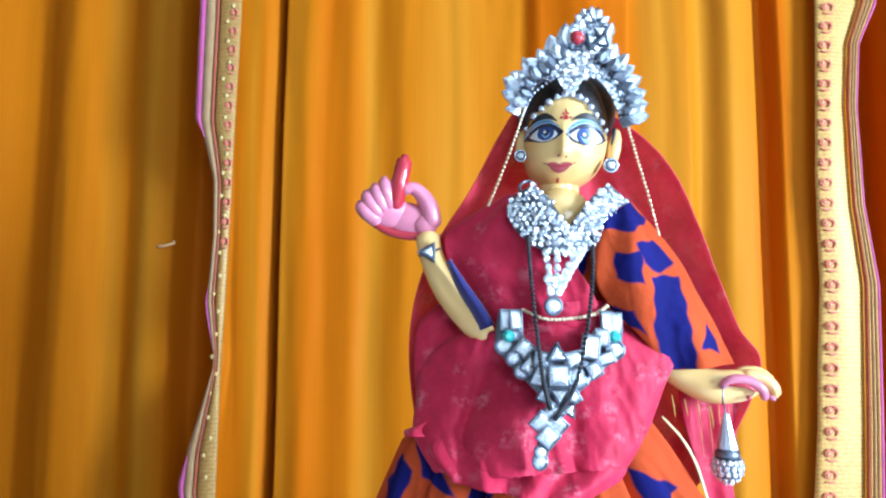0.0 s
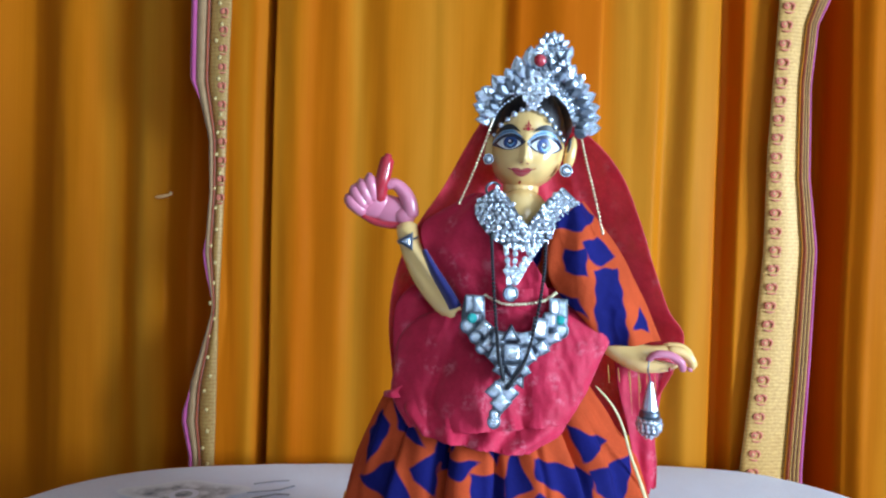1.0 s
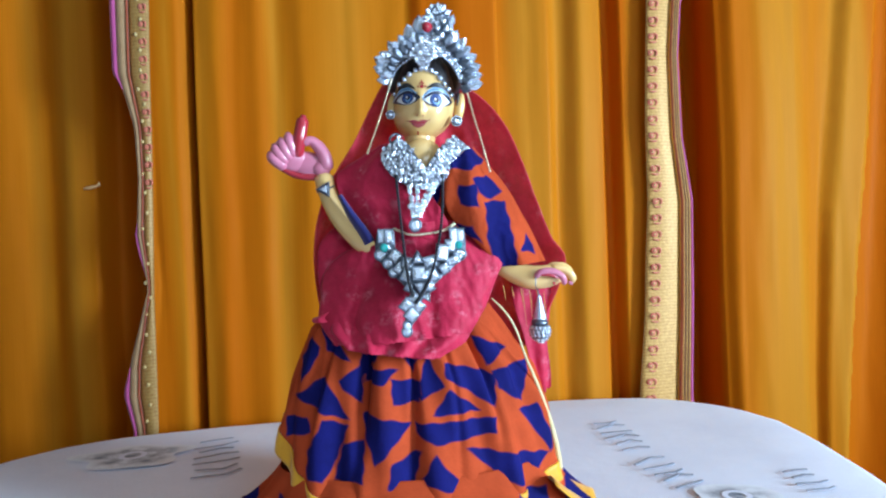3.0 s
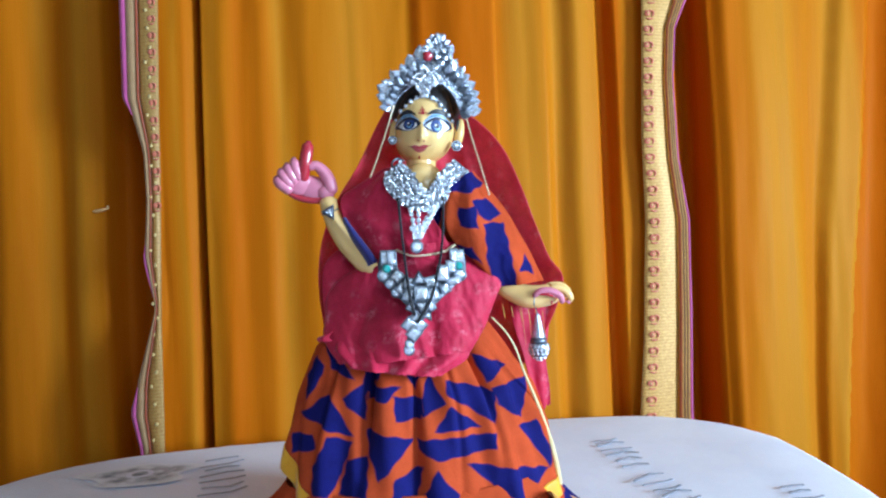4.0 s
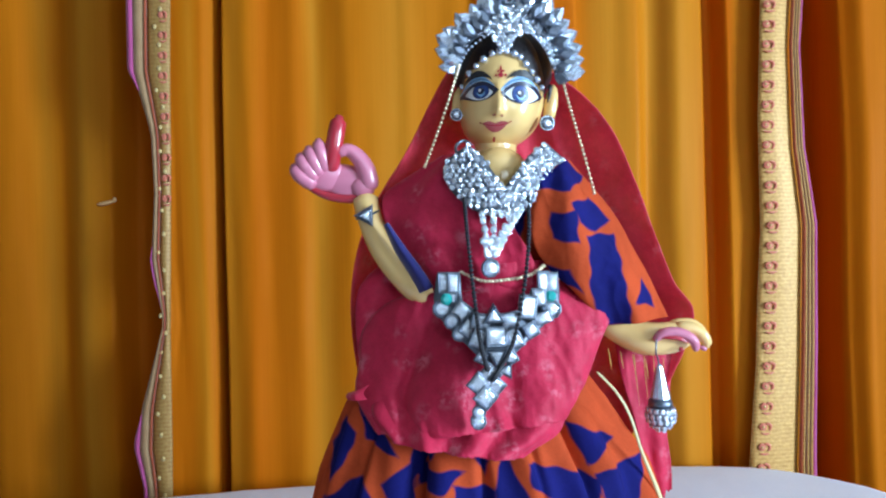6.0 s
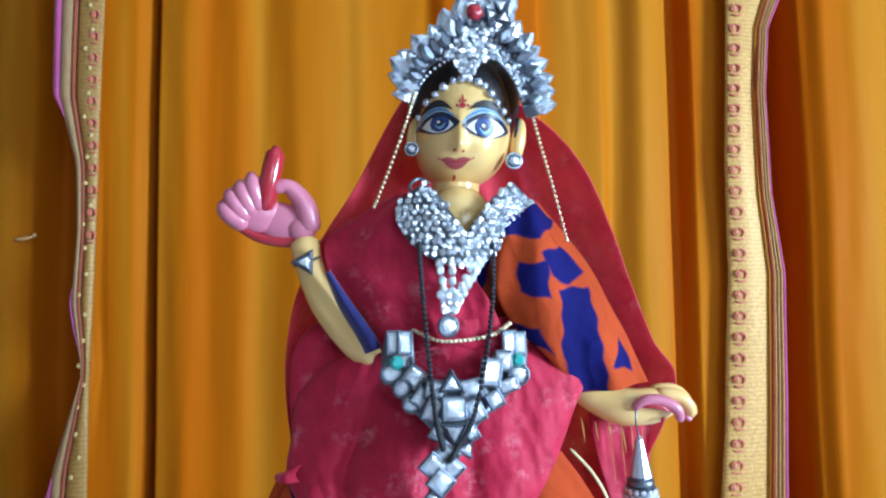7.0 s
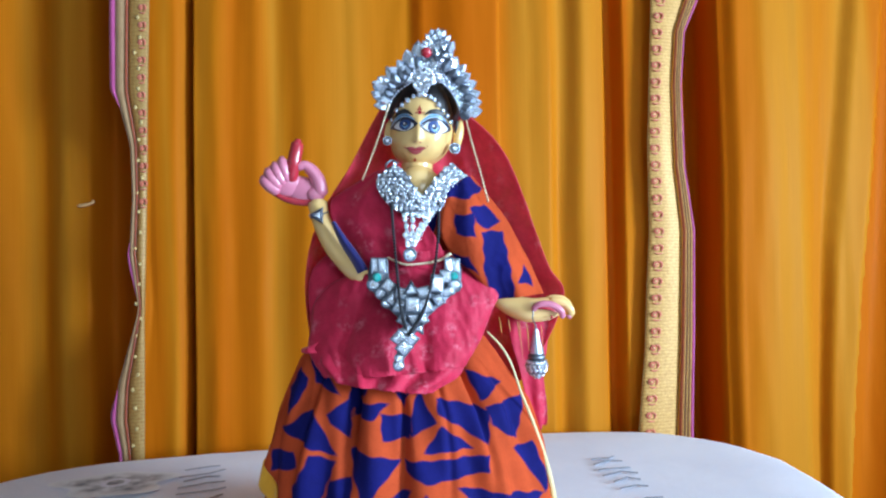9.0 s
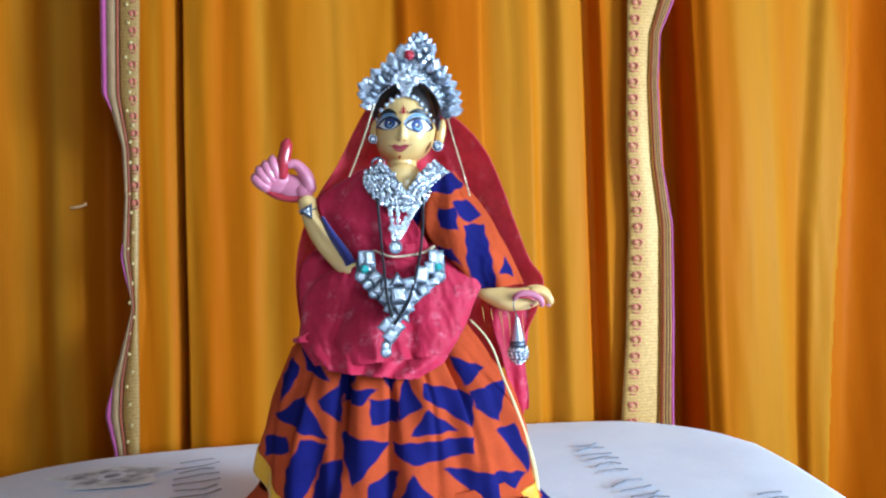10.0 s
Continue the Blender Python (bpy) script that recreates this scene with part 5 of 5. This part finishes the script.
def strand(label, points, step, size, mesh, group=""):
    """A string with beads on it."""
    ob = thing("bead_strand", AT, label, "bead strand", group)
    bm = bmesh.new()
    tube(bm, points, [0.0003, 0.0003], 6, 30)
    part("thread", bm, M["goldwire"] if mesh is GOLDBEAD else M["cord"], ob)
    length = sum((Vector(a) - Vector(b)).length for a, b in zip(points, points[1:]))
    n = int(length / step)
    for k in range(n + 1):
        place("bead", mesh, ob, Matrix.Translation(along(points, k / n)) @ Matrix.Scale(size, 4))
    return ob


strand("fine gold bead strand hanging from the crown", [(-0.0285, -0.0220, 0.4066), (-0.0354, -0.0240, 0.3854), (-0.0443, -0.0200, 0.3613), (-0.0527, -0.0140, 0.3409)], 0.0028, 0.00125, GOLDBEAD, "crown strands")
strand("fine gold bead strand hanging from the crown", [(0.0400, -0.0240, 0.3967), (0.0447, -0.0280, 0.3733), (0.0521, -0.0280, 0.3465), (0.0592, -0.0260, 0.3199)], 0.0028, 0.00125, GOLDBEAD, "crown strands")
strand("long black bead cord round the doll's neck", [(-0.0279, -0.0300, 0.3176), (-0.0267, -0.0340, 0.2922), (-0.0246, -0.0460, 0.2558), (-0.0225, -0.0600, 0.2260), (-0.0191, -0.0630, 0.2112)], 0.0021, 0.0017, BLACKBEAD, "black cords")
strand("long black bead cord round the doll's neck", [(0.0138, -0.0320, 0.3168), (0.0125, -0.0380, 0.2912), (0.0081, -0.0420, 0.2601), (-0.0027, -0.0610, 0.2278), (-0.0123, -0.0640, 0.2110), (-0.0164, -0.0640, 0.2053)], 0.0021, 0.0017, BLACKBEAD, "black cords")

# earrings
for p, s in (((-0.0297, -0.0040, 0.3775), 0.72), ((0.0316, -0.0120, 0.3693), 0.86)):
    ear = thing("earring", AT, "round silver stud earring with a clear stone", "earring", "pair of earrings")
    place("rim", shared("rim", lathe([(0.0045, -0.001), (0.0062, 0.0), (0.0062, 0.0014), (0.0050, 0.002), (0.0046, 0.0012)], 18), M["silver"], True), ear, Matrix.Translation(p) @ pose(0, 0, 0, 90) @ Matrix.Scale(s, 4))
    set_stone("stone", ROUND, ear, (p[0], p[1] - 0.0022, p[2]), 0.0046 * s, 10, 5)

# collar necklace
collar = thing("necklace", AT, "broad silver collar crowded with clear stones and a pendant", "necklace")
chest_y = lambda x, z: -0.034 + 8.0 * (x + 0.001) ** 2 + 0.20 * max(0.0, z - 0.33)
COLLAR = [(-0.0239, 0.3537), (-0.0387, 0.3428), (-0.0395, 0.3303), (-0.0285, 0.3150), (-0.0126, 0.3058), (0.0032, 0.3056), (0.0187, 0.3127), (0.0357, 0.3294), (0.0420, 0.3426), (0.0268, 0.3544), (0.0148, 0.3445), (-0.0021, 0.3235), (-0.0147, 0.3447)]


def collar_plate(u, v):
    a = along([(*p, 0) for p in (COLLAR[0], COLLAR[1], COLLAR[2], COLLAR[3], COLLAR[4], COLLAR[5], COLLAR[6], COLLAR[7], COLLAR[8], COLLAR[9])], v)
    b = along([(*p, 0) for p in (COLLAR[0], COLLAR[12], COLLAR[12], COLLAR[11], COLLAR[11], COLLAR[11], COLLAR[10], COLLAR[10], COLLAR[9], COLLAR[9])], v)
    p = a + (b - a) * u
    return (p.x, chest_y(p.x, p.y) + 0.0015, p.y)


part("backing", grid(6, 50, collar_plate), M["dullsilver"], collar, "", thick=0.001)
fill_stones(collar, COLLAR, chest_y, 0.0039, 0.0023)
for path, n in (([(-0.0170, -0.0340, 0.3066), (-0.0153, -0.0360, 0.2945), (-0.0146, -0.0360, 0.2825)], 6), ([(-0.0098, -0.0350, 0.3064), (-0.0102, -0.0370, 0.2938), (-0.0110, -0.0360, 0.2814)], 6), ([(0.0082, -0.0340, 0.3093), (0.0002, -0.0370, 0.2967), (-0.0074, -0.0370, 0.2834)], 8), ([(0.0029, -0.0340, 0.3073), (-0.0039, -0.0370, 0.2957), (-0.0089, -0.0370, 0.2865)], 6)):
    for k in range(n):
        p = along(path, k / (n - 1))
        set_stone("stone", STONE, collar, p, 0.0023, 0, 14, 1.25)
for p in ((-0.0166, -0.0380, 0.2892), (-0.0125, -0.0380, 0.2886), (-0.0078, -0.0380, 0.2895), (-0.0143, -0.0380, 0.2804), (-0.0096, -0.0380, 0.2808)):
    set_stone("stone", STONE, collar, p, 0.0027, 0, 8)
set_stone("pendant", ROUND, collar, (-0.0130, -0.0390, 0.2720), 0.0060, 10, 2, 1.1)
bm = bmesh.new()
tube(bm, [(-0.0300, -0.0200, 0.3463), (-0.0318, -0.0160, 0.3533), (-0.0262, -0.0120, 0.3582), (-0.0199, -0.0140, 0.3551)], [0.0011, 0.0011], 8, 14)
part("wire_loop", bm, M["dullsilver"], collar)

# fine gold chain round the waist
chain = thing("waist_chain", AT, "thin gold chain round the doll's waist", "chain")
for k in range(26):
    p = along([(-0.0312, -0.0300, 0.2696), (-0.0182, -0.0360, 0.2640), (-0.0027, -0.0370, 0.2641), (0.0133, -0.0340, 0.2668), (0.0237, -0.0280, 0.2725)], k / 25)
    place("link", GOLDBEAD, chain, Matrix.Translation(p) @ pose(0, 0, 0, 0, 40 * (k % 2), 0) @ Matrix.Diagonal((0.0018, 0.001, 0.0012, 1)))

# belt ornament
belt = thing("belt_ornament", AT, "silver belt ornament in a V of large cut stones", "belt")
V_LEFT = [(-0.0478, -0.0260, 0.2659), (-0.0443, -0.0340, 0.2461), (-0.0307, -0.0440, 0.2286), (-0.0153, -0.0500, 0.2101)]


def belt_plate(u, v):
    left, right = (((-0.0467, -0.0240, 0.2680), (-0.0484, -0.0320, 0.2452), (-0.0328, -0.0430, 0.2266), (-0.0125, -0.0520, 0.2071)), ((-0.0312, -0.0280, 0.2676), (-0.0299, -0.0360, 0.2478), (-0.0191, -0.0430, 0.2434), (-0.0111, -0.0460, 0.2443)))
    return along(left, v) + (along(right, v) - along(left, v)) * u + Vector((0, 0.0035, 0))


def belt_plate_other(u, v):
    left, right = (((0.0337, -0.0240, 0.2671), (0.0320, -0.0320, 0.2448), (0.0112, -0.0430, 0.2261), (-0.0125, -0.0520, 0.2071)), ((0.0161, -0.0280, 0.2674), (0.0105, -0.0360, 0.2466), (-0.0017, -0.0430, 0.2429), (-0.0111, -0.0460, 0.2443)))
    return along(left, v) + (along(right, v) - along(left, v)) * u + Vector((0, 0.0035, 0))


part("plate", grid(8, 24, belt_plate), M["dullsilver"], belt, "", thick=0.0015)
part("plate", grid(8, 24, belt_plate_other), M["dullsilver"], belt, "", thick=0.0015)
for mesh, p, size, turn in (
    (SQUARE, (-0.0429, -0.0340, 0.2626), (0.0055, 0.0026, 0.0105), 0), (SQUARE, (-0.0367, -0.0360, 0.2624), (0.0058, 0.0026, 0.0105), 0), (SQUARE, (0.0214, -0.0360, 0.2619), (0.0055, 0.0026, 0.0105), 0), (SQUARE, (0.0279, -0.0340, 0.2612), (0.0052, 0.0026, 0.0100), 0),
    (TRIANGLE, (-0.0130, -0.0500, 0.2419), 0.0085, 0), (SQUARE, (-0.0121, -0.0540, 0.2294), (0.0095, 0.0028, 0.0095), 0), (TRIANGLE, (-0.0125, -0.0560, 0.2184), 0.0085, 180), (SQUARE, (-0.0211, -0.0480, 0.2385), (0.0085, 0.0028, 0.0075), 10),
    (SQUARE, (-0.0028, -0.0490, 0.2390), (0.0085, 0.0028, 0.0075), -12), (SQUARE, (-0.0229, -0.0500, 0.2285), (0.0070, 0.0028, 0.0095), 24), (SQUARE, (-0.0008, -0.0510, 0.2278), (0.0070, 0.0028, 0.0095), -26), (SQUARE, (-0.0204, -0.0540, 0.2186), (0.0058, 0.0028, 0.0080), 30),
    (SQUARE, (-0.0044, -0.0550, 0.2181), (0.0058, 0.0028, 0.0080), -30), (SQUARE, (-0.0322, -0.0410, 0.2448), (0.0085, 0.0028, 0.0085), 40), (SQUARE, (-0.0286, -0.0450, 0.2346), (0.0065, 0.0028, 0.0080), 40), (ROUND, (-0.0443, -0.0370, 0.2467), 0.0066, 0),
    (ROUND, (-0.0385, -0.0410, 0.2389), 0.0056, 0), (ROUND, (-0.0337, -0.0440, 0.2312), 0.0054, 0), (SQUARE, (0.0098, -0.0420, 0.2467), (0.0085, 0.0028, 0.0110), 8), (SQUARE, (0.0175, -0.0400, 0.2526), (0.0065, 0.0028, 0.0085), 0), (ROUND, (0.0260, -0.0370, 0.2446), 0.0068, 0),
    (SQUARE, (0.0191, -0.0410, 0.2391), (0.0090, 0.0028, 0.0058), -20), (SQUARE, (0.0112, -0.0450, 0.2323), (0.0062, 0.0028, 0.0070), -30), (SQUARE, (-0.0391, -0.0370, 0.2532), (0.0062, 0.0028, 0.0058), 0), (TRIANGLE, (-0.0069, -0.0580, 0.2094), 0.0062, 30),
):
    set_stone("cut_stone", mesh, belt, p, tuple(1.0 * k for k in size) if isinstance(size, tuple) else 1.0 * size, turn, 6)
set_stone("teal_stone", TEAL, belt, (-0.0417, -0.0400, 0.2528), 0.0040, 0, 5)
set_stone("teal_stone", TEAL, belt, (0.0253, -0.0400, 0.2529), 0.0038, 0, 5)

# pendant on the black cords
drop = thing("pendant", AT, "diamond-shaped silver pendant of square stones on black cords", "pendant")
bm = bmesh.new()
tube(bm, [(-0.0159, -0.0580, 0.2107), (-0.0213, -0.0590, 0.1961), (-0.0250, -0.0580, 0.1823)], [0.003, 0.0045, 0.002], 8, 10, 0, 0.4)
part("backing", bm, M["dullsilver"], drop)
for p in ((-0.0242, -0.0620, 0.2024), (-0.0154, -0.0620, 0.2011), (-0.0206, -0.0630, 0.1945), (-0.0176, -0.0610, 0.2075)):
    set_stone("square_stone", SQUARE, drop, p, (0.0082, 0.0028, 0.0082), 42, 6)
set_stone("stone", ROUND, drop, (-0.0247, -0.0620, 0.1857), 0.0044, 0, 6)
set_stone("stone", ROUND, drop, (-0.0253, -0.0620, 0.1803), 0.0050, 0, 6, 1.1)

# bracelet stone on the raised wrist
bracelet = thing("bracelet", AT, "thin silver bracelet with one triangular stone", "bracelet")
set_stone("triangular_stone", TRIANGLE, bracelet, (-0.0933, -0.0040, 0.3093), 0.0072, -90, 3)
m = set_stone("backing", shared("backing", cut_stone(3, 0.9, 0.1), M["dullsilver"]), bracelet, (-0.0935, -0.0018, 0.3095), 0.0090, -90, 0)
bm = bmesh.new()
tube(bm, [(-0.1016, 0.0080, 0.3077), (-0.0968, 0.0000, 0.3081), (-0.0893, 0.0000, 0.3107), (-0.0848, 0.0080, 0.3135)], [0.0008, 0.0008], 6, 12)
part("wire", bm, M["dullsilver"], bracelet)

# ear-drop bell that hangs from the lowered wrist
bell = thing("hanging_ornament", AT, "silver cone ornament with a stone-set bell hanging on a wire", "ornament")
BX, BY, BZ = (0.1045, -0.0140, 0.1812)
part("cone", (lambda b: b)(lathe([(0.0012, 0.022), (0.0022, 0.020), (0.0050, 0.008), (0.0072, -0.001), (0.0066, -0.002)], 12)), M["silver"], bell, smooth=False).location = (BX, BY, BZ)
part("collar", lathe([(0.0060, -0.002), (0.0078, -0.003), (0.0082, -0.006), (0.0072, -0.0075)], 16), M["dullsilver"], bell).location = (BX, BY, BZ)
part("dome", lathe([(0.0066, -0.007), (0.0095, -0.009), (0.0100, -0.014), (0.0085, -0.019), (0.0045, -0.0225), (0.001, -0.024)], 16), M["dullsilver"], bell).location = (BX, BY, BZ)
for row, (r, z, n) in enumerate(((0.0094, -0.0095, 14), (0.0102, -0.013, 14), (0.0094, -0.0165, 13), (0.0070, -0.0200, 10), (0.0035, -0.0228, 5))):
    for k in range(n):
        a = math.tau * (k + 0.5 * row) / n
        m = Matrix.Translation((BX + r * math.cos(a), BY + r * math.sin(a), BZ + z)) @ pose(0, 0, 0, 0, 0, math.degrees(a) + 90) @ Matrix.Diagonal((0.0019, 0.0019, 0.0021, 1))
        place("stone", STONE, bell, m)
bm = bmesh.new()
tube(bm, [(0.1009, -0.0200, 0.2209), (0.0998, -0.0210, 0.2118), (BX - 0.001, BY, BZ + 0.026), (BX, BY, BZ + 0.020)], [0.0006, 0.0006], 6, 14)
part("wire", bm, M["dullsilver"], bell)
